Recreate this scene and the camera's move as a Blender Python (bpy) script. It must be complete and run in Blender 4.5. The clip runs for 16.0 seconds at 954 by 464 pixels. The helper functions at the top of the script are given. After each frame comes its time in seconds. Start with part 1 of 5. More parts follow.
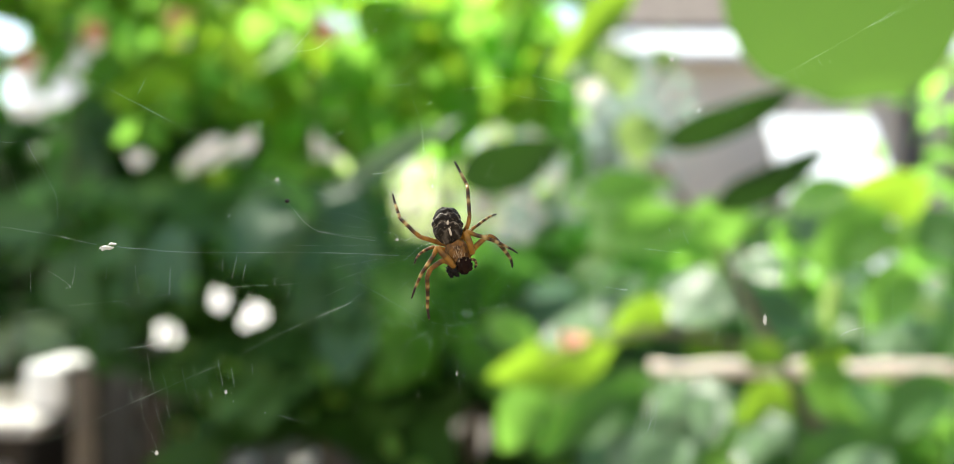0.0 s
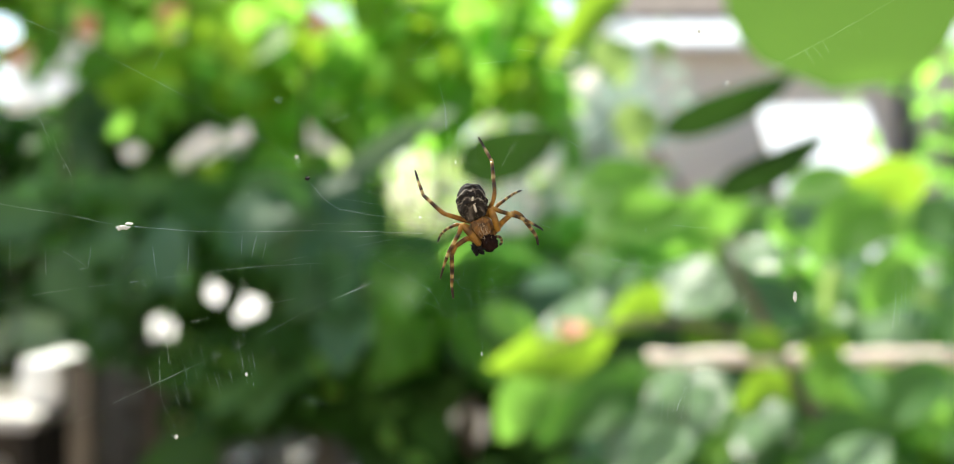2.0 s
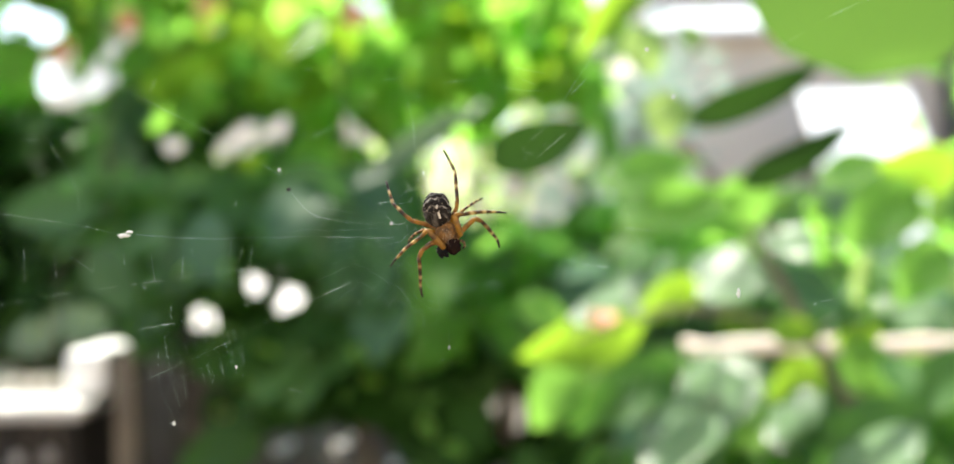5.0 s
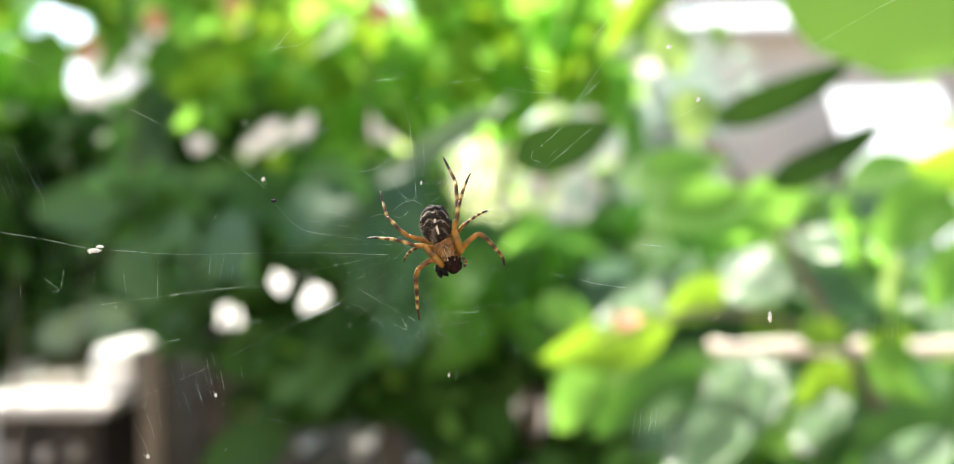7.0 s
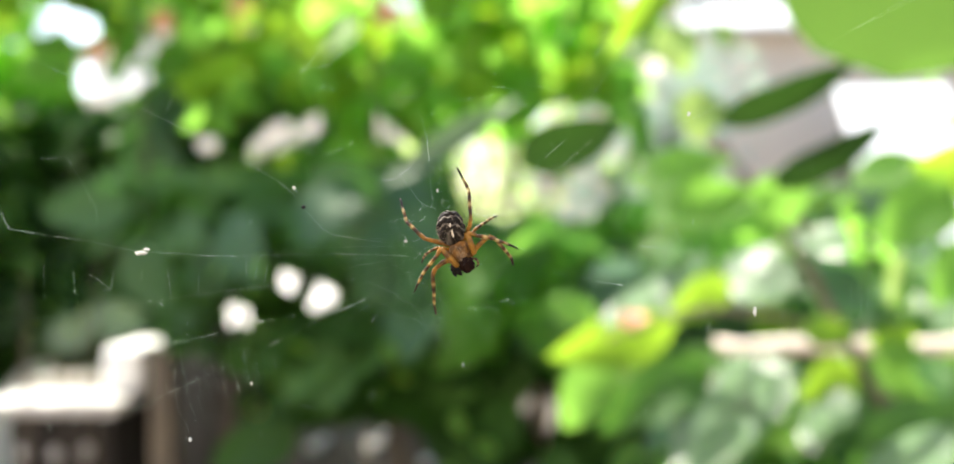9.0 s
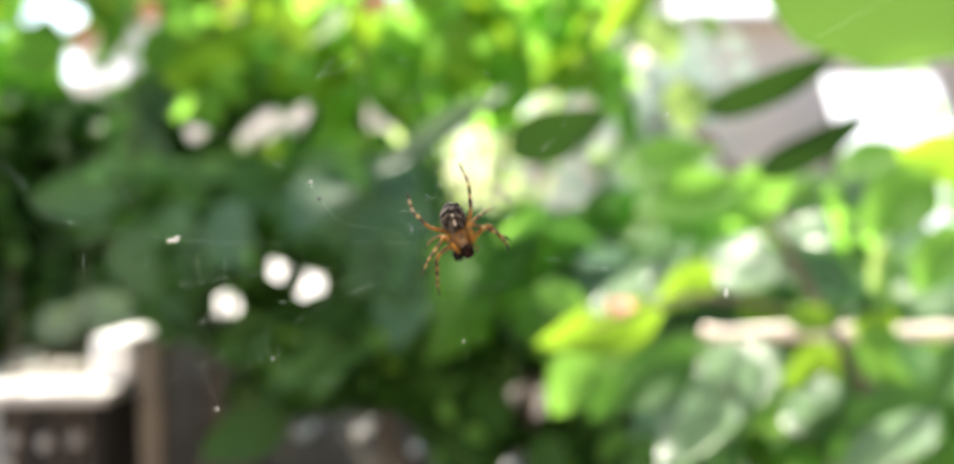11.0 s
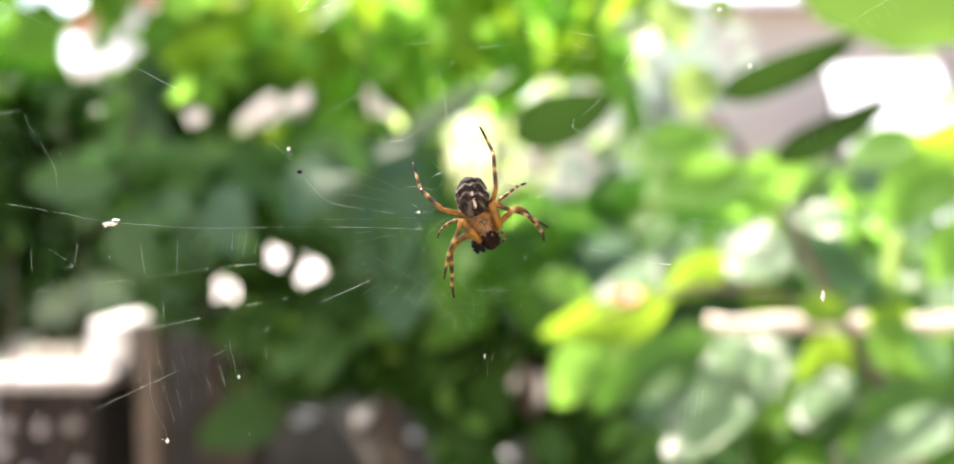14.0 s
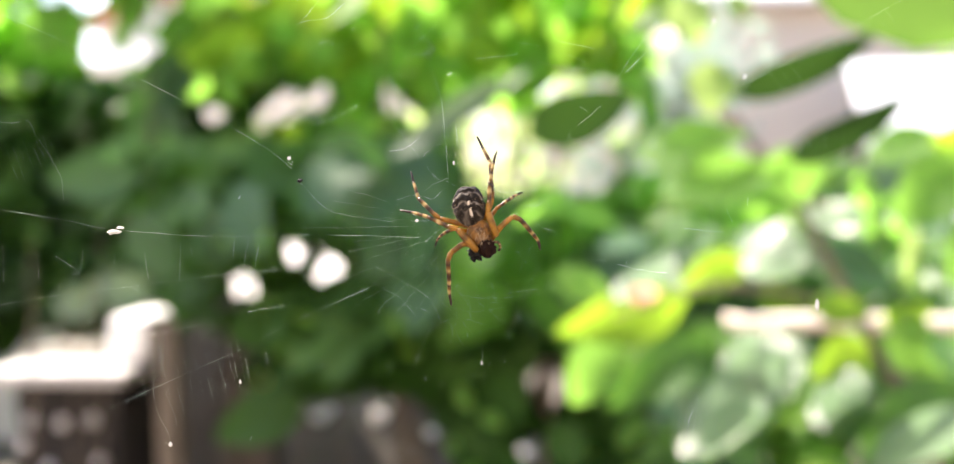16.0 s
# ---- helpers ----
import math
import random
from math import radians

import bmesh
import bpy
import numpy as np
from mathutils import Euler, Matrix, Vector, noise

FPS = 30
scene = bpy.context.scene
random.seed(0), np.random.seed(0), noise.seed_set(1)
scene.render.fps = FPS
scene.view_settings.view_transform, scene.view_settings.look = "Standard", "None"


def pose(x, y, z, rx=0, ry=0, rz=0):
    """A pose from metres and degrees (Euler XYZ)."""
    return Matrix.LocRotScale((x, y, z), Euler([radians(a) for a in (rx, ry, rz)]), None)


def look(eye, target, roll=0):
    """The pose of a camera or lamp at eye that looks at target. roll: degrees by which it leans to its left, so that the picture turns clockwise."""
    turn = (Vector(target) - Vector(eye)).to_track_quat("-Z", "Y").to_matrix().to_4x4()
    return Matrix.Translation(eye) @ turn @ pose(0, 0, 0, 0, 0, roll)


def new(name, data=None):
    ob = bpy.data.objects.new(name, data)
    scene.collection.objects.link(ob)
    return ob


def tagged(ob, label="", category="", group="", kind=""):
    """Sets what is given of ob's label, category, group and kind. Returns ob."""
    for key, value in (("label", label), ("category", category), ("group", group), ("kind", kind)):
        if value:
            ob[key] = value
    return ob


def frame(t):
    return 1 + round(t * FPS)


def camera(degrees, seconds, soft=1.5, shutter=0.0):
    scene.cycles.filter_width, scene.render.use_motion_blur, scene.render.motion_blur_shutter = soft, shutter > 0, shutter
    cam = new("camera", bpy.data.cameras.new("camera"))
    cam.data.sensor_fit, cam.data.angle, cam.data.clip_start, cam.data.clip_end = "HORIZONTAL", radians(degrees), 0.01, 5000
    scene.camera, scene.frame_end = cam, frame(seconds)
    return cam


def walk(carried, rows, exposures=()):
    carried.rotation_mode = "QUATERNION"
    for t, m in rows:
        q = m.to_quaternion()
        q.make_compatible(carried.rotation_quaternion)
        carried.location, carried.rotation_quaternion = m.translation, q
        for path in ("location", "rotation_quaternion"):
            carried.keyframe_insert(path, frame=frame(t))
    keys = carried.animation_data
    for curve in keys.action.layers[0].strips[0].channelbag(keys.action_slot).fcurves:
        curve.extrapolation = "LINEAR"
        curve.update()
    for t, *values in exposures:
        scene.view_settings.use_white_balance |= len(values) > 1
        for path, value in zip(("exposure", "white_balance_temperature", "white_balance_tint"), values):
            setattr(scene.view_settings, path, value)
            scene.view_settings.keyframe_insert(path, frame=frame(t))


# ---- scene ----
# ---------------------------------------------------------------- camera
cam = camera(49.0, 16.0, soft=0.9)
cam.data.dof.use_dof = True
cam.data.dof.focus_distance = 0.0875
cam.data.dof.aperture_fstop = 19.5
cam.data.dof.aperture_blades = 0
ROWS = [
    (0.0, -0.00011, 0.00403, -0.00005, 0.000, 0.000, 0.000),
    (0.5, -0.00074, 0.00465, -0.00120, 0.009, -0.404, 0.452),
    (1.0, -0.00171, 0.00461, -0.00060, 0.405, -0.318, 0.465),
    (1.5, -0.00485, 0.00603, -0.00073, 0.459, -0.411, 0.222),
    (2.0, -0.00264, 0.00594, -0.00127, -0.297, -0.460, 0.413),
    (2.5, 0.00009, 0.00379, 0.00013, 0.075, -0.230, 0.443),
    (3.0, 0.00179, 0.00197, -0.00115, 0.025, -0.405, 0.317),
    (3.5, 0.00235, -0.00084, -0.00168, 0.793, -0.170, 0.743),
    (4.0, 0.00362, -0.00489, 0.00084, 1.134, 0.311, 0.713),
    (4.2, 0.00421, -0.00660, -0.00008, 1.312, -0.110, 0.804),
    (6.3, 0.00375, 0.00646, 0.00044, 2.907, -1.290, 0.988),
    (6.5, 0.00397, 0.00630, -0.00054, 3.134, -1.183, 0.983),
    (7.0, 0.00567, 0.00672, 0.00140, 3.256, -1.088, 0.798),
    (7.5, 0.00139, 0.00663, 0.00295, 3.638, -0.996, 0.821),
    (8.0, 0.00318, 0.00829, 0.00059, 3.163, -1.439, 0.980),
    (8.5, 0.00600, 0.00416, 0.00112, 3.660, -1.131, 0.964),
    (10.8, 0.00448, -0.01634, 0.00377, 3.269, -1.471, 1.226),
    (11.0, 0.00534, -0.01271, 0.00225, 2.988, -1.771, 1.017),
    (11.5, 0.00739, -0.00230, 0.00087, 3.716, -2.615, 1.418),
    (12.0, 0.00287, 0.00937, 0.00120, 4.391, -2.831, 0.991),
    (12.5, 0.00166, 0.01648, 0.00085, 4.168, -2.500, 0.609),
    (13.0, -0.00207, 0.02017, 0.00037, 3.866, -2.722, 0.326),
    (13.5, 0.00078, 0.01617, 0.00239, 3.166, -2.202, 0.500),
    (14.0, 0.00206, 0.01125, 0.00127, 3.025, -2.486, 0.630),
    (14.5, 0.00395, 0.00441, 0.00193, 3.326, -2.156, 0.468),
    (15.0, 0.00449, 0.00690, 0.00176, 3.150, -2.423, 0.409),
    (15.5, 0.00364, 0.00970, 0.00333, 3.740, -2.371, 0.516),
    (16.0, 0.00380, 0.01021, 0.00223, 4.015, -2.646, 0.545),
]
walk(cam, [(t, pose(x, y, 1.2 + z, 90 + pitch, roll, yaw)) for t, x, y, z, yaw, pitch, roll in ROWS],
 exposures=[(0.0, 1.66, 6650, 3), (4.2, 1.83, 6650, 4), (7.0, 2.05, 6800, 7), (8.5, 2.03, 6800, 7), (11.0, 2.06, 6850, 9), (12.0, 2.37, 7050, 18),
                (12.5, 2.36, 7050, 18), (13.0, 2.43, 7150, 19), (14.5, 2.28, 6950, 17), (16.0, 2.28, 6950, 17)])

# ---------------------------------------------------------------- daylight
SUN_FROM = Vector((-0.42, 0.38, 0.82)).normalized()
world = bpy.data.worlds.new("sky")
scene.world = world
world.use_nodes = True
wn = world.node_tree
sky = wn.nodes.new("ShaderNodeTexSky")
sky.sky_type = "NISHITA"
sky.sun_disc = False
sky.sun_elevation = math.asin(SUN_FROM.z)
sky.sun_rotation = math.atan2(SUN_FROM.x, SUN_FROM.y)
sky.air_density, sky.dust_density = 1.0, 2.0
wn.links.new(sky.outputs["Color"], wn.nodes["Background"].inputs["Color"])
wn.nodes["Background"].inputs["Strength"].default_value = 0.12
sun_data = bpy.data.lights.new("sun", "SUN")
sun_data.energy, sun_data.angle, sun_data.color = 4.5, radians(0.5), (1.0, 0.95, 0.86)
sun = new("sun", sun_data)
sun.matrix_world = look(SUN_FROM * 30, (0, 0, 0))


# ---------------------------------------------------------------- materials
def shader(name):
    m = bpy.data.materials.new(name)
    m.use_nodes = True
    return m, m.node_tree.nodes, m.node_tree.links, m.node_tree.nodes["Principled BSDF"]


def ramp_of(n, stops):
    r = n.new("ShaderNodeValToRGB")
    while len(r.color_ramp.elements) < len(stops):
        r.color_ramp.elements.new(0.5)
    for e, (p, c) in zip(r.color_ramp.elements, stops):
        e.position, e.color = p, (*c, 1)
    return r


def rough_surface(name, stops, scale, rough=0.8, bump=0.3, fine=6.0, distance=0.01, gloss=0.5):
    """A mottled surface: colours by coarse noise, relief by fine noise."""
    m, n, l, b = shader(name)
    co = n.new("ShaderNodeTexCoord")
    big = n.new("ShaderNodeTexNoise")
    big.inputs["Scale"].default_value, big.inputs["Detail"].default_value = scale, 6
    small = n.new("ShaderNodeTexNoise")
    small.inputs["Scale"].default_value, small.inputs["Detail"].default_value = scale * fine, 4
    r = ramp_of(n, stops)
    mix = n.new("ShaderNodeMath")
    mix.operation = "MULTIPLY_ADD"
    mix.inputs[1].default_value, mix.inputs[2].default_value = 0.35, 0.0
    add = n.new("ShaderNodeMath")
    bp = n.new("ShaderNodeBump")
    bp.inputs["Strength"].default_value, bp.inputs["Distance"].default_value = bump, distance
    for t in (big, small):
        l.new(co.outputs["Object"], t.inputs["Vector"])
    l.new(small.outputs["Fac"], mix.inputs[0])
    l.new(big.outputs["Fac"], add.inputs[0])
    l.new(mix.outputs[0], add.inputs[1])
    scaled = n.new("ShaderNodeMath")
    scaled.operation = "MULTIPLY"
    scaled.inputs[1].default_value = 0.74
    l.new(add.outputs[0], scaled.inputs[0])
    l.new(scaled.outputs[0], r.inputs["Fac"])
    l.new(r.outputs["Color"], b.inputs["Base Color"])
    l.new(small.outputs["Fac"], bp.inputs["Height"])
    l.new(bp.outputs["Normal"], b.inputs["Normal"])
    b.inputs["Roughness"].default_value = rough
    b.inputs["Specular IOR Level"].default_value = gloss
    return m


def leaf_surface(name, dark, light, glow, through_share=0.45, rough=0.35, gloss=0.5):
    """Leaf blade: glossy skin over a body that lets light through; varies from leaf to leaf and along its veins."""
    m, n, l, b = shader(name)
    info, geo = n.new("ShaderNodeObjectInfo"), n.new("ShaderNodeNewGeometry")
    co = n.new("ShaderNodeTexCoord")
    add = n.new("ShaderNodeMath")
    l.new(info.outputs["Random"], add.inputs[0])
    l.new(geo.outputs["Random Per Island"], add.inputs[1])
    fr = n.new("ShaderNodeMath")
    fr.operation = "FRACT"
    l.new(add.outputs[0], fr.inputs[0])
    noise_tex = n.new("ShaderNodeTexNoise")
    noise_tex.inputs["Scale"].default_value, noise_tex.inputs["Detail"].default_value = 35, 4
    l.new(co.outputs["Object"], noise_tex.inputs["Vector"])
    mott = n.new("ShaderNodeMath")
    mott.operation = "MULTIPLY_ADD"
    mott.inputs[1].default_value, mott.inputs[2].default_value = 0.5, -0.25
    l.new(noise_tex.outputs["Fac"], mott.inputs[0])
    total = n.new("ShaderNodeMath")
    total.use_clamp = True
    l.new(fr.outputs[0], total.inputs[0])
    l.new(mott.outputs[0], total.inputs[1])
    r = ramp_of(n, ((0.0, dark), (1.0, light)))
    l.new(total.outputs[0], r.inputs["Fac"])
    l.new(r.outputs["Color"], b.inputs["Base Color"])
    b.inputs["Roughness"].default_value = rough
    b.inputs["Specular IOR Level"].default_value = gloss
    veins = n.new("ShaderNodeTexWave")
    veins.inputs["Scale"].default_value, veins.inputs["Distortion"].default_value = 60, 3
    l.new(co.outputs["Object"], veins.inputs["Vector"])
    bp = n.new("ShaderNodeBump")
    bp.inputs["Strength"].default_value, bp.inputs["Distance"].default_value = 0.25, 0.002
    l.new(veins.outputs["Fac"], bp.inputs["Height"])
    l.new(bp.outputs["Normal"], b.inputs["Normal"])
    tr = n.new("ShaderNodeBsdfTranslucent")
    g = ramp_of(n, ((0.0, tuple(c * 0.75 for c in glow)), (1.0, glow)))
    l.new(total.outputs[0], g.inputs["Fac"])
    l.new(g.outputs["Color"], tr.inputs["Color"])
    mix = n.new("ShaderNodeMixShader")
    mix.inputs["Fac"].default_value = through_share
    l.new(b.outputs[0], mix.inputs[1])
    l.new(tr.outputs[0], mix.inputs[2])
    l.new(mix.outputs[0], n["Material Output"].inputs["Surface"])
    return m


# The two darkest shrub greens hold the shade low inside the shrubs as colour.
LEAF_DARK = leaf_surface("leaf_dark_green", (0.040, 0.112, 0.028), (0.084, 0.190, 0.048), (0.12, 0.32, 0.03), 0.38, 0.45, 0.22)
LEAF_DEEP = leaf_surface("leaf_deep_shade", (0.021, 0.064, 0.013), (0.042, 0.104, 0.021), (0.08, 0.22, 0.02), 0.20, 0.6, 0.12)
LEAF_SHEEN = leaf_surface("leaf_blue_green", (0.028, 0.080, 0.032), (0.052, 0.125, 0.050), (0.08, 0.24, 0.03), 0.25, 0.50, 0.35)
LEAF_GREY = leaf_surface("leaf_grey_green", (0.080, 0.130, 0.075), (0.120, 0.175, 0.105), (0.12, 0.20, 0.08), 0.25, 0.5, 0.4)
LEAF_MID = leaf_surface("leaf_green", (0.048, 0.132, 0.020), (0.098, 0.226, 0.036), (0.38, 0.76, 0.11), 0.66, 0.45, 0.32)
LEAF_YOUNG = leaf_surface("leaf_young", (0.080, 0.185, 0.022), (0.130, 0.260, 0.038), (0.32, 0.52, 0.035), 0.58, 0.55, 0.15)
LEAF_LIME = leaf_surface("leaf_lime", (0.120, 0.240, 0.040), (0.180, 0.300, 0.070), (0.60, 0.80, 0.24), 0.72, 0.5, 0.3)
LEAF_PALE = leaf_surface("leaf_pale_grey_green", (0.150, 0.215, 0.170), (0.380, 0.430, 0.440), (0.40, 0.56, 0.42), 0.35, 0.35, 0.9)
# Dark green with the shade of backlit leaves put into its colour.
LEAF_SHADOW = leaf_surface("leaf_backlit_shade", (0.020, 0.060, 0.012), (0.034, 0.084, 0.016), (0.06, 0.17, 0.02), 0.09, 0.6, 0.10)
LEAF_BROAD = leaf_surface("leaf_broad", (0.070, 0.150, 0.025), (0.090, 0.180, 0.030), (0.15, 0.30, 0.045), 0.5, 0.55, 0.2)
LEAF_GLOSSY = leaf_surface("leaf_glossy", (0.045, 0.105, 0.036), (0.080, 0.155, 0.058), (0.20, 0.38, 0.10), 0.3, 0.32, 0.6)
BARK = rough_surface("bark", ((0.3, (0.06, 0.045, 0.03)), (0.7, (0.16, 0.13, 0.09))), 18, 0.9, 0.6)
SOIL = rough_surface("soil", ((0.3, (0.060, 0.051, 0.042)), (0.7, (0.125, 0.108, 0.090))), 3, 0.95, 0.6)
PLASTER = rough_surface("pink_beige_plaster", ((0.3, (0.64, 0.52, 0.43)), (0.7, (0.74, 0.62, 0.52))), 2.0, 0.9, 0.2)
WHITE_PAINT = rough_surface("white_paint", ((0.3, (0.84, 0.84, 0.84)), (0.7, (0.90, 0.90, 0.89))), 5, 0.55, 0.1)
CREAM_WALL = rough_surface("cream_wall", ((0.3, (0.78, 0.68, 0.54)), (0.7, (0.88, 0.79, 0.65))), 1.5, 0.9, 0.2)
ROOF_TILE = rough_surface("terracotta", ((0.3, (0.42, 0.17, 0.08)), (0.7, (0.46, 0.20, 0.10))), 6, 0.8, 0.3)
BROWN_WOOD = rough_surface("dark_wood", ((0.3, (0.048, 0.041, 0.034)), (0.7, (0.120, 0.104, 0.088))), 8, 0.8, 0.4)
GREY_WOOD = rough_surface("weathered_wood", ((0.3, (0.10, 0.085, 0.065)), (0.7, (0.20, 0.17, 0.135))), 12, 0.85, 0.5)
PALE_WOOD = rough_surface("pale_timber", ((0.3, (0.60, 0.50, 0.41)), (0.7, (0.76, 0.67, 0.57))), 9, 0.75, 0.3)
CONCRETE = rough_surface("white_concrete", ((0.3, (0.38, 0.365, 0.35)), (0.7, (0.54, 0.52, 0.50))), 14, 0.85, 0.4)
# Mortar near black: the shade in the gaps between cobbles is in its colour.
MORTAR = rough_surface("gap_shade_mortar", ((0.3, (0.012, 0.011, 0.010)), (0.7, (0.030, 0.027, 0.024))), 20, 0.95, 0.5)
# Pale grey that paints the glints of the cobbles into their colour.
COBBLE = rough_surface("glint_pale_cobble", ((0.3, (0.42, 0.415, 0.41)), (0.7, (0.60, 0.59, 0.58))), 16, 0.25, 0.2)
PEBBLE = rough_surface("pale_pebble", ((0.3, (0.60, 0.55, 0.50)), (0.7, (0.80, 0.76, 0.72))), 20, 0.6, 0.2)
ROOF_BROWN = rough_surface("brown_roof_tile", ((0.3, (0.085, 0.065, 0.052)), (0.7, (0.150, 0.118, 0.098))), 7, 0.85, 0.4)
TAN_PEBBLE = rough_surface("tan_pebble", ((0.3, (0.20, 0.185, 0.15)), (0.7, (0.36, 0.33, 0.28))), 20, 0.6, 0.2)
PETAL = rough_surface("salmon_petal", ((0.3, (0.72, 0.33, 0.20)), (0.7, (0.85, 0.48, 0.34))), 60, 0.6, 0.2)


def silk_material():
    m, n, l, b = shader("silk")
    b.inputs["Base Color"].default_value = (0.74, 0.88, 0.80, 1)
    b.inputs["Roughness"].default_value = 0.35
    b.inputs["Specular IOR Level"].default_value = 0.8
    tr = n.new("ShaderNodeBsdfTranslucent")
    tr.inputs["Color"].default_value = (0.80, 0.92, 0.88, 1)
    mix = n.new("ShaderNodeMixShader")
    mix.inputs["Fac"].default_value = 0.5
    l.new(b.outputs[0], mix.inputs[1])
    l.new(tr.outputs[0], mix.inputs[2])
    l.new(mix.outputs[0], n["Material Output"].inputs["Surface"])
    return m


def leg_material(name, bands, amber, dark, pale, light_share):
    """Spider leg: amber skin with dark rings and cream flecks along the limb (the uv map runs along it)."""
    m, n, l, b = shader(name)
    uv = n.new("ShaderNodeUVMap")
    sep = n.new("ShaderNodeSeparateXYZ")
    l.new(uv.outputs[0], sep.inputs[0])
    noise_tex = n.new("ShaderNodeTexNoise")
    noise_tex.inputs["Scale"].default_value, noise_tex.inputs["Detail"].default_value = 3000, 3
    co = n.new("ShaderNodeTexCoord")
    l.new(co.outputs["Object"], noise_tex.inputs["Vector"])
    wob = n.new("ShaderNodeMath")
    wob.operation = "MULTIPLY_ADD"
    wob.inputs[1].default_value = 0.05
    l.new(noise_tex.outputs["Fac"], wob.inputs[0])
    l.new(sep.outputs["X"], wob.inputs[2])
    r = ramp_of(n, bands(amber, dark, pale))
    r.color_ramp.interpolation = "LINEAR"
    l.new(wob.outputs[0], r.inputs["Fac"])
    stain = n.new("ShaderNodeTexNoise")
    stain.inputs["Scale"].default_value, stain.inputs["Detail"].default_value = 1100, 4
    l.new(co.outputs["Object"], stain.inputs["Vector"])
    blot = ramp_of(n, ((0.36, (0.30, 0.24, 0.20)), (0.56, (1.0, 1.0, 1.0))))
    l.new(stain.outputs["Fac"], blot.inputs["Fac"])
    skin = n.new("ShaderNodeMix")
    skin.data_type, skin.blend_type = "RGBA", "MULTIPLY"
    skin.inputs[0].default_value = 0.75
    l.new(r.outputs["Color"], skin.inputs[6])
    l.new(blot.outputs["Color"], skin.inputs[7])
    l.new(skin.outputs[2], b.inputs["Base Color"])
    b.inputs["Roughness"].default_value = 0.35
    bp = n.new("ShaderNodeBump")
    bp.inputs["Strength"].default_value, bp.inputs["Distance"].default_value = 0.4, 0.00004
    l.new(noise_tex.outputs["Fac"], bp.inputs["Height"])
    l.new(bp.outputs["Normal"], b.inputs["Normal"])
    tr = n.new("ShaderNodeBsdfTranslucent")
    l.new(skin.outputs[2], tr.inputs["Color"])
    mix = n.new("ShaderNodeMixShader")
    mix.inputs["Fac"].default_value = light_share
    l.new(b.outputs[0], mix.inputs[1])
    l.new(tr.outputs[0], mix.inputs[2])
    l.new(mix.outputs[0], n["Material Output"].inputs["Surface"])
    return m


def shank_bands(a, d, p):
    m = tuple(0.45 * q + 0.55 * w for q, w in zip(a, d))
    return ((0.0, a), (0.10, a), (0.17, m), (0.24, d), (0.30, m), (0.335, p), (0.365, p), (0.40, m), (0.46, d), (0.53, m), (0.56, p),
            (0.595, p), (0.63, d), (0.70, m), (0.745, p), (0.785, p), (0.83, d), (1.0, d))


def femur_bands(a, d, p):
    return ((0.0, a), (0.55, a), (0.68, tuple(c * 0.55 for c in a)), (0.85, a), (1.0, a))


AMBER, UMBER, CREAM = (0.33, 0.165, 0.018), (0.036, 0.022, 0.009), (0.46, 0.34, 0.13)
SHANK_SKIN = leg_material("leg_banded", shank_bands, AMBER, UMBER, CREAM, 0.4)
FEMUR_SKIN = leg_material("leg_amber", femur_bands, AMBER, UMBER, CREAM, 0.38)
SILK = silk_material()


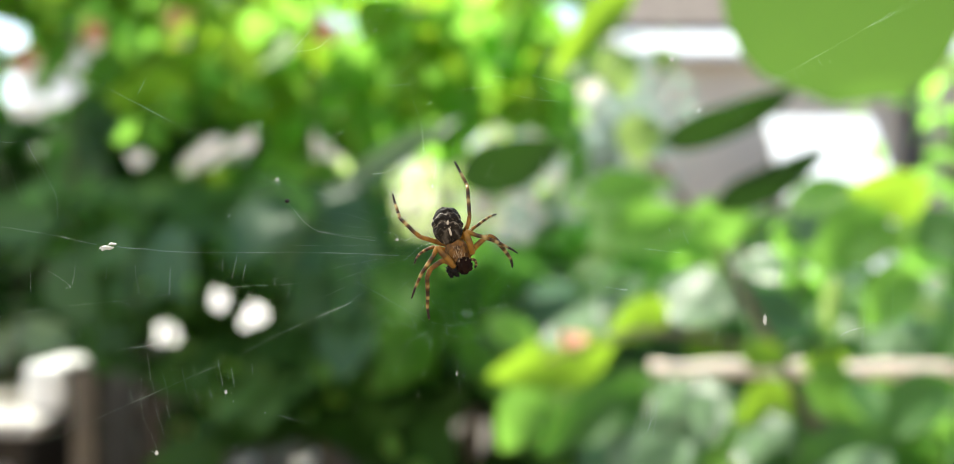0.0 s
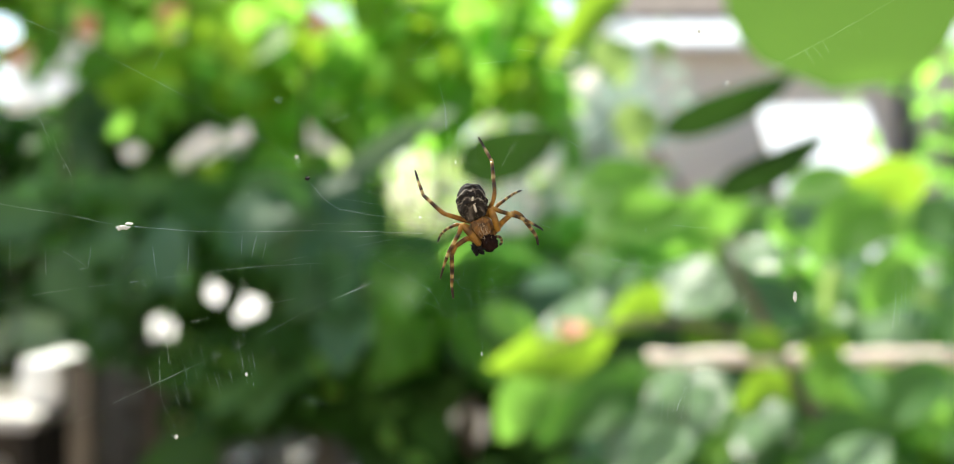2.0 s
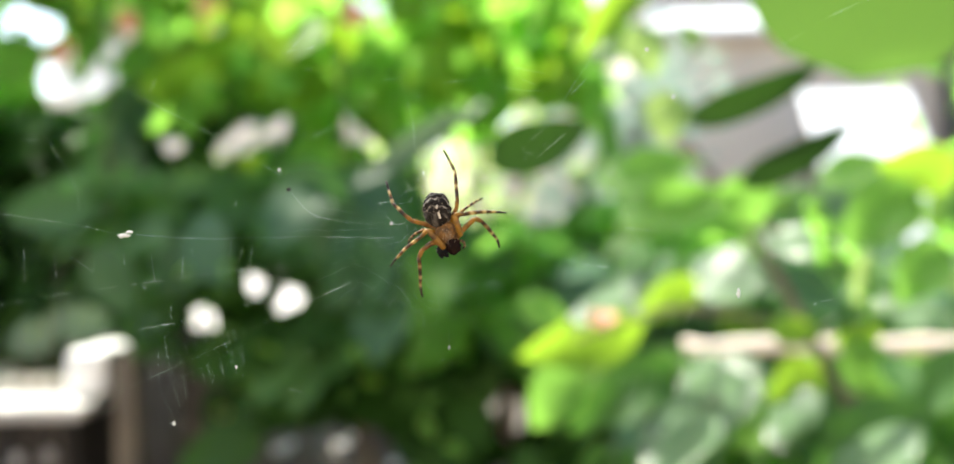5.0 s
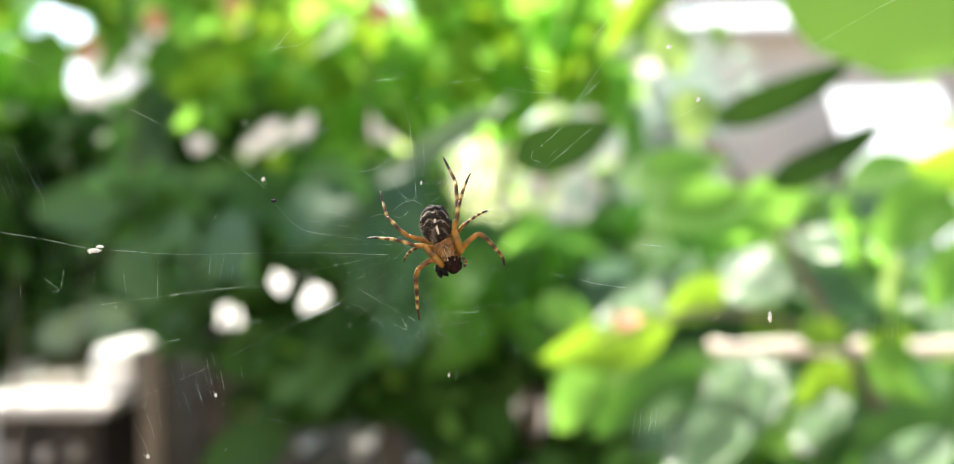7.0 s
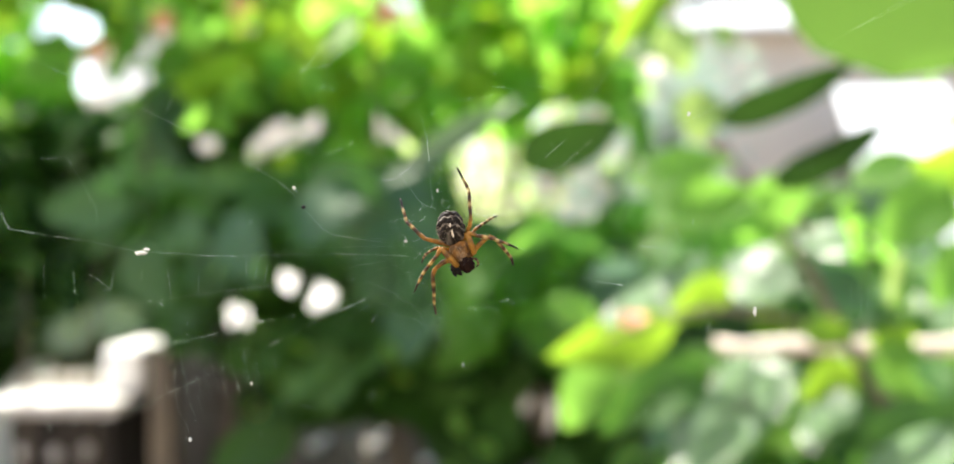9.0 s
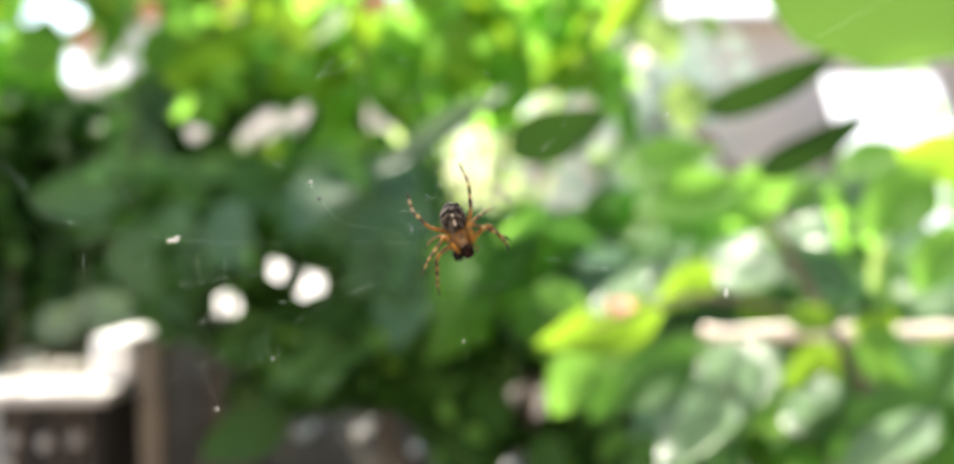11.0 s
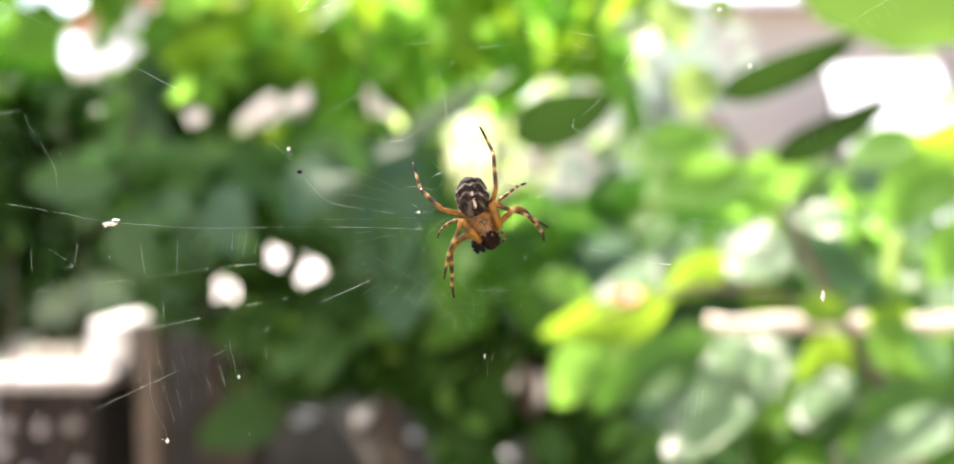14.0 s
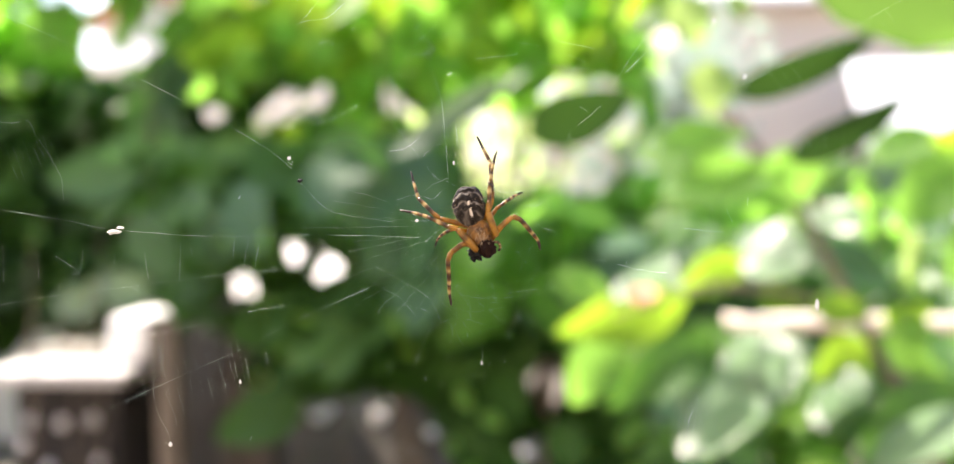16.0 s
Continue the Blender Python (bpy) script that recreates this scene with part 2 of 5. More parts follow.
def abdomen_material():
    """Dark brown skin with pale wavy cross bands and a cream cross down the middle of the back."""
    m, n, l, b = shader("abdomen_skin")
    co = n.new("ShaderNodeTexCoord")
    mapp = n.new("ShaderNodeMapping")
    mapp.inputs["Scale"].default_value = (1000, 1000, 1000)      # millimetres
    l.new(co.outputs["Object"], mapp.inputs["Vector"])
    sep = n.new("ShaderNodeSeparateXYZ")
    l.new(mapp.outputs[0], sep.inputs[0])

    def math_node(op, a, c, clamp=False):
        k = n.new("ShaderNodeMath")
        k.operation, k.use_clamp = op, clamp
        for i, v in enumerate((a, c)):
            if isinstance(v, (int, float)):
                k.inputs[i].default_value = v
            else:
                l.new(v, k.inputs[i])
        return k.outputs[0]

    wave_noise = n.new("ShaderNodeTexNoise")
    wave_noise.inputs["Scale"].default_value, wave_noise.inputs["Detail"].default_value = 2.1, 6
    l.new(mapp.outputs[0], wave_noise.inputs["Vector"])
    x, z = math_node("ADD", sep.outputs["X"], 0.28), sep.outputs["Z"]
    arch = math_node("MULTIPLY", math_node("MULTIPLY", x, x), 3.6)
    ruffle = math_node("MULTIPLY", math_node("SINE", math_node("MULTIPLY", math_node("ABSOLUTE", x, 0), 7.5), 0), 0.9)
    height = math_node("ADD", math_node("ADD", math_node("MULTIPLY", z, 9.0), arch), ruffle)
    height = math_node("ADD", height, math_node("MULTIPLY", wave_noise.outputs["Fac"], 7.5))
    band = math_node("POWER", math_node("MULTIPLY", math_node("ADD", math_node("SINE", height, 0), 1.0), 0.5), 4.5)
    upper = math_node("MULTIPLY", math_node("SUBTRACT", z, 0.75), 1.3, True)
    streak_at = math_node("MULTIPLY", math_node("DIVIDE", x, math_node("ADD", math_node("ABSOLUTE", math_node("SUBTRACT", z, 2.3), 0), 0.4)), 11.0)
    streak = math_node("POWER", math_node("MULTIPLY", math_node("ADD", math_node("SINE", math_node("ADD", streak_at, math_node("MULTIPLY", wave_noise.outputs["Fac"], 5.0)), 0), 1.0), 0.5), 2.0)
    low = math_node("MULTIPLY", streak, math_node("MULTIPLY", math_node("SUBTRACT", 1.0, upper), 0.42))
    fleck = n.new("ShaderNodeTexVoronoi")
    fleck.inputs["Scale"].default_value = 9
    l.new(mapp.outputs[0], fleck.inputs["Vector"])
    speck = math_node("MULTIPLY", math_node("LESS_THAN", fleck.outputs["Distance"], 0.26), 0.22)
    mottle = math_node("ADD", math_node("MULTIPLY", wave_noise.outputs["Fac"], 1.25), speck)
    pale = math_node("ADD", math_node("MULTIPLY", math_node("MULTIPLY", band, upper), mottle), low, True)
    r = ramp_of(n, ((0.0, (0.010, 0.008, 0.006)), (0.20, (0.026, 0.021, 0.016)), (0.50, (0.11, 0.096, 0.080)), (0.90, (0.40, 0.37, 0.32))))
    l.new(pale, r.inputs["Fac"])
    l.new(r.outputs["Color"], b.inputs["Base Color"])
    b.inputs["Roughness"].default_value = 0.7
    b.inputs["Specular IOR Level"].default_value = 0.15
    fine = n.new("ShaderNodeTexNoise")
    fine.inputs["Scale"].default_value, fine.inputs["Detail"].default_value = 14, 4
    l.new(mapp.outputs[0], fine.inputs["Vector"])
    bp = n.new("ShaderNodeBump")
    bp.inputs["Strength"].default_value, bp.inputs["Distance"].default_value = 0.7, 0.00012
    l.new(math_node("ADD", fine.outputs["Fac"], band), bp.inputs["Height"])
    l.new(bp.outputs["Normal"], b.inputs["Normal"])
    return m


ABDOMEN_SKIN = abdomen_material()
CARAPACE = rough_surface("carapace", ((0.34, (0.028, 0.013, 0.004)), (0.64, (0.22, 0.105, 0.020))), 1500, 0.5, 0.6, 4.0, 0.00006, 0.3)
HEAD_DARK = rough_surface("dark_chitin", ((0.3, (0.005, 0.003, 0.003)), (0.7, (0.018, 0.009, 0.006))), 2500, 0.8, 0.6, 4.0, 0.00006, 0.05)
EYE_BLACK = rough_surface("eye_black", ((0.3, (0.006, 0.006, 0.006)), (0.7, (0.012, 0.012, 0.012))), 2000, 0.08, 0.0)
CREAM_MARK = rough_surface("cream_mark", ((0.3, (0.40, 0.35, 0.28)), (0.7, (0.62, 0.57, 0.48))), 5000, 0.6, 0.5, 4.0, 0.00004)
HAIR = rough_surface("pale_hair", ((0.3, (0.22, 0.17, 0.11)), (0.7, (0.36, 0.29, 0.20))), 4000, 0.5, 0.2, 4.0, 0.00002)
DUST = rough_surface("white_dust", ((0.3, (0.40, 0.43, 0.41)), (0.7, (0.62, 0.65, 0.62))), 5000, 0.7, 0.5, 4.0, 0.00004)
BRISTLE = rough_surface("dark_bristle", ((0.3, (0.05, 0.03, 0.02)), (0.7, (0.10, 0.06, 0.04))), 4000, 0.5, 0.2, 4.0, 0.00002)
PREY = rough_surface("prey_husk", ((0.3, (0.003, 0.003, 0.003)), (0.7, (0.010, 0.009, 0.008))), 3000, 0.5, 0.8, 4.0, 0.00008, 0.12)


# ---------------------------------------------------------------- mesh helpers
def mesh_of(name, verts, faces, material, smooth=True, uvs=None):
    me = bpy.data.meshes.new(name)
    me.from_pydata([tuple(v) for v in verts], [], faces)
    me.materials.append(material)
    if smooth:
        me.polygons.foreach_set("use_smooth", [True] * len(me.polygons))
    if uvs is not None:
        layer = me.uv_layers.new(name="UVMap")
        for loop in me.loops:
            layer.data[loop.index].uv = uvs[loop.vertex_index]
    me.update()
    return me


def part(name, me, parent, label=""):
    ob = new(name, me)
    ob.parent = parent
    return tagged(ob, label) if label else ob


def box_data(x0, x1, y0, y1, z0, z1, bevel=0.0):
    bm = bmesh.new()
    bmesh.ops.create_cube(bm, size=1)
    for v in bm.verts:
        v.co = Vector(((x0 + x1) / 2 + v.co.x * (x1 - x0), (y0 + y1) / 2 + v.co.y * (y1 - y0), (z0 + z1) / 2 + v.co.z * (z1 - z0)))
    if bevel:
        bmesh.ops.bevel(bm, geom=bm.edges[:], offset=bevel, segments=2, profile=0.6, affect="EDGES")
    return bm


def finish(bm, name, material, smooth=False):
    me = bpy.data.meshes.new(name)
    bm.to_mesh(me)
    bm.free()
    me.materials.append(material)
    if smooth:
        me.polygons.foreach_set("use_smooth", [True] * len(me.polygons))
    return me


def block(name, x0, x1, y0, y1, z0, z1, material, bevel=0.0):
    return finish(box_data(x0, x1, y0, y1, z0, z1, bevel), name, material)


def tube_data(points, radii, sides=6, cap=True):
    """Vertices, faces and uvs of a tapering tube along points; u runs from 0 to 1 along it."""
    pts = [Vector(p) for p in points]
    verts, uvs, faces = [], [], []
    lengths = [0.0]
    for a, c in zip(pts, pts[1:]):
        lengths.append(lengths[-1] + (c - a).length)
    up = Vector((0.31, 0.87, 0.39)).normalized()
    for i, p in enumerate(pts):
        d = (pts[min(i + 1, len(pts) - 1)] - pts[max(i - 1, 0)]).normalized()
        s = d.cross(up)
        if s.length < 1e-4:
            s = d.cross(Vector((1, 0, 0)))
        s.normalize()
        w = d.cross(s)
        for k in range(sides):
            a = 2 * math.pi * k / sides
            verts.append(p + (s * math.cos(a) + w * math.sin(a)) * radii[i])
            uvs.append((lengths[i] / max(lengths[-1], 1e-9), k / sides))
    for i in range(len(pts) - 1):
        for k in range(sides):
            k2 = (k + 1) % sides
            faces.append((i * sides + k, i * sides + k2, (i + 1) * sides + k2, (i + 1) * sides + k))
    if cap:
        faces.append(tuple(reversed(range(sides))))
        faces.append(tuple(range((len(pts) - 1) * sides, len(pts) * sides)))
    return verts, faces, uvs


def joined(pieces):
    verts, faces, uvs = [], [], []
    for v, f, u in pieces:
        o = len(verts)
        verts += v
        uvs += u
        faces += [tuple(i + o for i in q) for q in f]
    return verts, faces, uvs


def smooth_line(points, steps=5):
    """Catmull-Rom curve through points."""
    p = [Vector(q) for q in points]
    p = [2 * p[0] - p[1]] + p + [2 * p[-1] - p[-2]]
    out = []
    for i in range(1, len(p) - 2):
        for k in range(steps):
            t = k / steps
            out.append(0.5 * ((2 * p[i]) + (p[i + 1] - p[i - 1]) * t + (2 * p[i - 1] - 5 * p[i] + 4 * p[i + 1] - p[i + 2]) * t * t
                              + (3 * p[i] - p[i - 1] - 3 * p[i + 1] + p[i + 2]) * t ** 3))
    out.append(p[-2])
    return out


def leaf_shape(rows=7, fold=0.18, droop=0.16, wave=0.03, peak=0.42, ragged=0.0, blunt=0.8):
    """Unit leaf along +y with its face to +z: verts as an array, and quads. Length 1, half-width 0.5."""
    cols = (-1.0, -0.5, 0.0, 0.5, 1.0)
    verts, faces = [], []
    for i in range(rows + 1):
        u = i / rows
        w = 0.5 * (math.sin(math.pi * u ** (math.log(0.5) / math.log(peak))) ** blunt) if 0 < u < 1 else 0.012
        w *= 1 + ragged * (-1) ** i
        for c in cols:
            z = fold * abs(c) * w - droop * u * u + wave * math.sin(7 * u + 2 * c) * abs(c)
            verts.append((c * w, u + 0.05 * abs(c) * w, z))
    k = len(cols)
    for i in range(rows):
        for j in range(k - 1):
            faces.append((i * k + j, i * k + j + 1, (i + 1) * k + j + 1, (i + 1) * k + j))
    return np.array(verts), faces


LEAF_SMALL = leaf_shape(rows=5, fold=0.25, droop=0.22)


def turn_matrix(direction, roll, side=0.0):
    """Columns: across the leaf, along it, out of its face; roll 0 turns the face up, 90 to the front."""
    y = Vector(direction).normalized()
    hint = Vector((side, -math.sin(radians(roll)), math.cos(radians(roll))))
    z = hint - hint.dot(y) * y
    if z.length < 1e-3:
        z = y.orthogonal()
    z.normalize()
    return np.array([y.cross(z), y, z]).T


def leaf_cloud(name, items, material, shape=LEAF_SMALL):
    """One mesh of many leaves: items are (base, direction, length, width, roll)."""
    base, quads = shape
    k = len(base)
    verts = np.concatenate([(base * (w, length, length * 0.6)) @ turn_matrix(d, roll, side).T + np.array(p) for p, d, length, w, roll, side in items])
    faces = (np.array(quads)[None] + (np.arange(len(items)) * k)[:, None, None]).reshape(-1, 4)
    return mesh_of(name, verts.tolist(), faces.tolist(), material)


# ---------------------------------------------------------------- ground and the buildings beyond
def ground():
    n = 80
    u = np.linspace(-1, 1, n + 1)
    xs = [float(q) for q in 8 * u + np.sign(u) * np.abs(u) ** 7 * 400]
    verts = [(x, y + 3, 0.035 * noise.noise(Vector((x * 0.9, y * 0.9, 0.5))) + 0.012 * noise.noise(Vector((x * 4.1, y * 4.1, 2.5))) - 0.01) for y in xs for x in xs]
    faces = [(j * (n + 1) + i, j * (n + 1) + i + 1, (j + 1) * (n + 1) + i + 1, (j + 1) * (n + 1) + i) for j in range(n) for i in range(n)]
    tagged(new("ground", mesh_of("ground", verts, faces, SOIL)), "trodden brown garden soil with scattered stones", "ground", kind="structure")


def stone_shape(seed, flat=0.7):
    bm = bmesh.new()
    bmesh.ops.create_icosphere(bm, subdivisions=2, radius=1)
    for v in bm.verts:
        v.co *= 1 + 0.25 * noise.noise(v.co * 1.1 + Vector((seed * 7.1, 0, 0)))
        v.co.z *= flat
    return bm


def house():
    """Low building with pinkish plaster, white eaves and a white shutter door."""
    base = tagged(new("house"), "low pink-beige plastered house with white eaves", "house")
    base.location = (0, 8.0, 0)
    part("wall", block("house_wall", 0.95, 7.5, 0.0, 4.0, 0, 2.62, PLASTER, 0.02), base)
    part("wall", block("gable_wall", -0.35, 0.05, 1.2, 4.0, 0, 1.92, PLASTER, 0.02), base)
    part("wall", block("yard_wall", 0.055, 0.945, 1.2, 1.4, 0, 2.3, PLASTER, 0.02), base)
    gutter = bmesh.new()
    prof = [(-0.20, 2.50), (-0.20, 2.55), (0.0, 2.73), (0.0, 2.68)]
    ends = [[gutter.verts.new((x, y, z)) for y, z in prof] for x in (1.06, 7.7)]
    for i in range(4):
        gutter.faces.new((ends[0][i], ends[0][(i + 1) % 4], ends[1][(i + 1) % 4], ends[1][i]))
    gutter.faces.new(ends[0][::-1])
    gutter.faces.new(ends[1])
    part("canopy", finish(gutter, "canopy", WHITE_PAINT), base, "white painted sloping eaves canopy")
    roof = bmesh.new()
    prof = [(0.004, 2.63), (0.004, 2.78), (2.0, 4.1), (4.2, 2.78), (4.2, 2.63)]
    ends = [[roof.verts.new((x, y, z)) for y, z in prof] for x in (1.05, 7.8)]
    for i in range(5):
        roof.faces.new((ends[0][i], ends[0][(i + 1) % 5], ends[1][(i + 1) % 5], ends[1][i]))
    roof.faces.new(ends[0][::-1])
    roof.faces.new(ends[1])
    part("roof", finish(roof, "roof", ROOF_BROWN), base, "brown tiled pitched roof")
    door = part("door", block("brown_door", 3.6, 4.5, -0.05, -0.004, 0.05, 2.07, BROWN_WOOD, 0.01), base, "dark brown plank door")
    part("handle", block("door_handle", 3.66, 3.69, -0.085, -0.052, 1.0, 1.14, GREY_WOOD, 0.004), door)
    part("post", block("house_post", 3.24, 3.38, -0.158, -0.018, 0, 2.56, BROWN_WOOD, 0.01), base, "dark brown wooden post")


def lean_to():
    """A steep white sheet roof on four posts."""
    base = tagged(new("shelter"), "steep white sheet-metal shelter roof before the house", "shelter")
    n, verts, faces = 24, [], []
    for i in range(n + 1):
        x = 2.06 + 0.77 * i / n
        lift = 0.012 * (i % 2)
        verts += [(x, 7.50, 2.015 + lift), (x, 6.55, 0.95 + lift), (x, 7.50, 2.005 + lift), (x, 6.55, 0.94 + lift)]
    for i in range(n):
        a, c = 4 * i, 4 * i + 4
        faces += [(a, a + 1, c + 1, c), (a + 2, c + 2, c + 3, a + 3), (a + 1, a + 3, c + 3, c + 1)]
    part("sheet", mesh_of("sheet", verts, faces, WHITE_PAINT, smooth=False), base)
    for x in (2.09, 2.74):
        part("post", block("lean_to_post", x, x + 0.05, 6.60, 6.65, 0, 0.985, BROWN_WOOD, 0.004), base)
        part("post", block("rear_post", x, x + 0.05, 7.42, 7.47, 0, 1.90, BROWN_WOOD, 0.004), base)



def far_house():
    base = tagged(new("far_house"), "white house with an orange tiled roof beyond the shrubs", "house")
    base.matrix_basis = pose(-5.2, 13.0, 0, 0, 0, -55)
    part("wall", block("far_wall", -2.2, 0.7, 0, 4, 0, 3.48, WHITE_PAINT, 0.02), base)
    bm = bmesh.new()
    prof = [(-0.4, 3.484), (2.0, 4.76), (4.4, 3.484)]
    a = [bm.verts.new((-2.6, y, z)) for y, z in prof]
    c = [bm.verts.new((0.85, y, z)) for y, z in prof]
    for i in range(2):
        bm.faces.new((a[i], c[i], c[i + 1], a[i + 1]))
    bm.faces.new(a)
    bm.faces.new(tuple(reversed(c)))
    bm.faces.new((a[0], a[2], c[2], c[0]))
    part("roof", finish(bm, "far_roof", ROOF_TILE), base, "orange clay tile roof")


def garden_wall():
    tagged(new("wall_north", block("garden_wall", -15.0, -1.27, 10.2, 10.4, 0, 2.45, CREAM_WALL, 0.015)), "cream rendered garden wall", "wall", kind="structure")
    # Added out of view behind the camera to cut the sky light from the front.
    tagged(new("unseen_wall_south", block("light_cutting_wall", -5, 6, -2.4, -2.2, 0, 3.6, PLASTER, 0.01)), "unseen plastered wall added to cut the light from the front", "wall", kind="structure")


def terrace():
    tagged(new("terrace", block("terrace", -6.5, -1.0, 4.75, 10.15, 0.0, 0.70, CONCRETE, 0.02)), "raised pale concrete terrace behind the shrubs", "terrace", kind="structure")


ground()
terrace()
house()
lean_to()
far_house()
garden_wall()


# ---------------------------------------------------------------- cobble wall, posts and rail
def cobble_pillar():
    base = tagged(new("cobble_pillar"), "low pillar of grey rounded cobbles under a white concrete cap", "pillar")
    x0, x1 = -1.240, -0.935
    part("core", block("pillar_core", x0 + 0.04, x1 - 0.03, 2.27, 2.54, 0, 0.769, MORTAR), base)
    part("coping", block("cap_slab", x0, x1 + 0.012, 2.20, 2.58, 0.770, 0.800, CONCRETE, 0.012), base, "white concrete cap slab")
    # White instead of concrete grey: the block's lit side is put into its colour.
    part("end_block", block("coping_block", x1 - 0.075, x1 + 0.020, 2.32, 2.52, 0.8005, 0.905, WHITE_PAINT, 0.025), base, "raised concrete block, coloured white to look lit")
    rng = random.Random(7)
    shapes = [finish(stone_shape(s, 0.8), "cobble", COBBLE, True) for s in range(5)]
    laid = []
    for _ in range(900):
        p = Vector((rng.uniform(x0 + 0.05, x1 - 0.05), rng.uniform(0.05, 0.690)))
        if len(laid) < 64 and all((p - q).length > 0.062 for q in laid):
            laid.append(p)
            # Radius of a glint, smaller than a whole cobble.
            r = rng.uniform(0.017, 0.022)
            ob = part("cobble", rng.choice(shapes), base)
            ob.location = (p.x, 2.265 + rng.uniform(-0.01, 0.005), p.y)
            ob.scale = (r, r * 0.9, r * rng.uniform(0.8, 1.1))
            ob.rotation_euler = (rng.uniform(0, 6), rng.uniform(0, 6), rng.uniform(0, 6))


def wooden_post(x, y, width, top, material, label):
    base = tagged(new("wooden_post"), label, "post", group="posts by the cobble pillar")
    base.location = (x, y, 0)
    part("shaft", block("post_shaft", -width / 2, width / 2, -width / 2, width / 2, 0, top, material, 0.008), base)
    part("cap", block("post_cap", -width / 2 - 0.006, width / 2 + 0.006, -width / 2 - 0.006, width / 2 + 0.006, top + 0.001, top + 0.02, material, 0.006), base)


cobble_pillar()


def cap_pebbles():
    """Loose pebbles lying on the pillar's cap."""
    rng = random.Random(19)
    shapes = [finish(stone_shape(s + 40, 0.75), "pebble", TAN_PEBBLE, True) for s in range(3)]
    for i in range(39):
        r = rng.uniform(0.011, 0.017)
        ob = new("pebble", rng.choice(shapes))
        ob.location = (-1.225 + (i % 13) * 0.0165 + rng.uniform(-0.004, 0.004), 2.41 + 0.055 * (i // 13) + rng.uniform(-0.02, 0.02), 0.8 + r * 0.62)
        ob.scale = (r, r, r)
        ob.rotation_euler = (0, 0, rng.uniform(0, 6))
        tagged(ob, "small pale pebble lying on the concrete cap", "pebble", group="pebbles on the pillar cap")


cap_pebbles()
wooden_post(-0.868, 2.33, 0.052, 0.88, GREY_WOOD, "weathered grey-brown wooden post beside the cobble pillar")
wooden_post(-0.755, 2.60, 0.12, 0.90, BROWN_WOOD, "dark brown wooden post behind the weathered one")


def plank_fence():
    base = tagged(new("plank_fence"), "short dark brown plank fence behind the posts", "fence")
    for i in range(3):
        part("plank", block("plank", -1.0 + i * 0.095, -0.912 + i * 0.095, 2.80, 2.82, 0, 0.86 + 0.012 * (i % 2), BROWN_WOOD, 0.004), base)
    part("crossbar", block("crossbar", -1.0, -0.71, 2.822, 2.85, 0.55, 0.61, BROWN_WOOD, 0.004), base)


plank_fence()


def timber_rail():
    base = tagged(new("timber_rail"), "pale sunlit timber rail on dark posts among leaves", "fence")
    rail_rng = random.Random(6)
    line = [(0.22 + 0.03 * i, 1.33 + rail_rng.uniform(-0.004, 0.004), 1.0255 - 0.00010 * i + rail_rng.uniform(-0.0025, 0.0025)) for i in range(47)]
    v, f, u = tube_data(line, [rail_rng.uniform(0.0095, 0.0120) for _ in line], 8)
    part("rail", mesh_of("rail", v, f, PALE_WOOD), base)
    for x in (0.42, 1.5):
        part("post", block("rail_post", x, x + 0.05, 1.305, 1.355, 0, 1.018, BROWN_WOOD, 0.004), base)


timber_rail()
wooden_post(-0.010, 2.30, 0.035, 0.79, PALE_WOOD, "slim pale wooden stake among the leaves")


def mound_height(x, y):
    return max(0.0, 0.44 * (1 - ((x + 0.55) / 1.1) ** 2 - ((y - 4.05) / 0.5) ** 2))


LARGE_STONES = [(-0.866, 3.84), (-0.634, 3.815), (-0.094, 3.76), (-1.288, 3.885), (-0.436, 3.76), (-0.519, 3.71), (-1.515, 4.05)]


def rockery():
    """A low soil mound with pale stones bedded on it."""
    n = 30
    grid = [(-1.75 + 2.4 * i / n, 3.5 + 1.1 * k / n) for k in range(n + 1) for i in range(n + 1)]
    verts = [(x, y, mound_height(x, y) + 0.03 * noise.noise(Vector((x * 6, y * 6, 0))) - 0.01) for x, y in grid]
    faces = [(k * (n + 1) + i, k * (n + 1) + i + 1, (k + 1) * (n + 1) + i + 1, (k + 1) * (n + 1) + i) for k in range(n) for i in range(n)]
    tagged(new("mound", mesh_of("mound", verts, faces, SOIL)), "low mound of dark soil under the stones", "ground", kind="structure")
    rng = random.Random(3)
    shapes = [finish(stone_shape(s + 20, 0.7), "stone", PEBBLE, True) for s in range(4)]
    for i in range(32):
        x, y, r = rng.uniform(-1.3, 0.3), rng.uniform(3.72, 4.25), rng.uniform(0.012, 0.026)
        if i < len(LARGE_STONES):
            (x, y), r = LARGE_STONES[i], 0.030 if i < 3 else 0.024
        ob = new("stone", rng.choice(shapes))
        ob.location = (x, y, mound_height(x, y) + r * 0.35)
        ob.scale = (r, r, r)
        ob.rotation_euler = (0, 0, rng.uniform(0, 6))
        tagged(ob, "pale rounded stone bedded in dark soil", "stone", group="stones on the mound")


rockery()


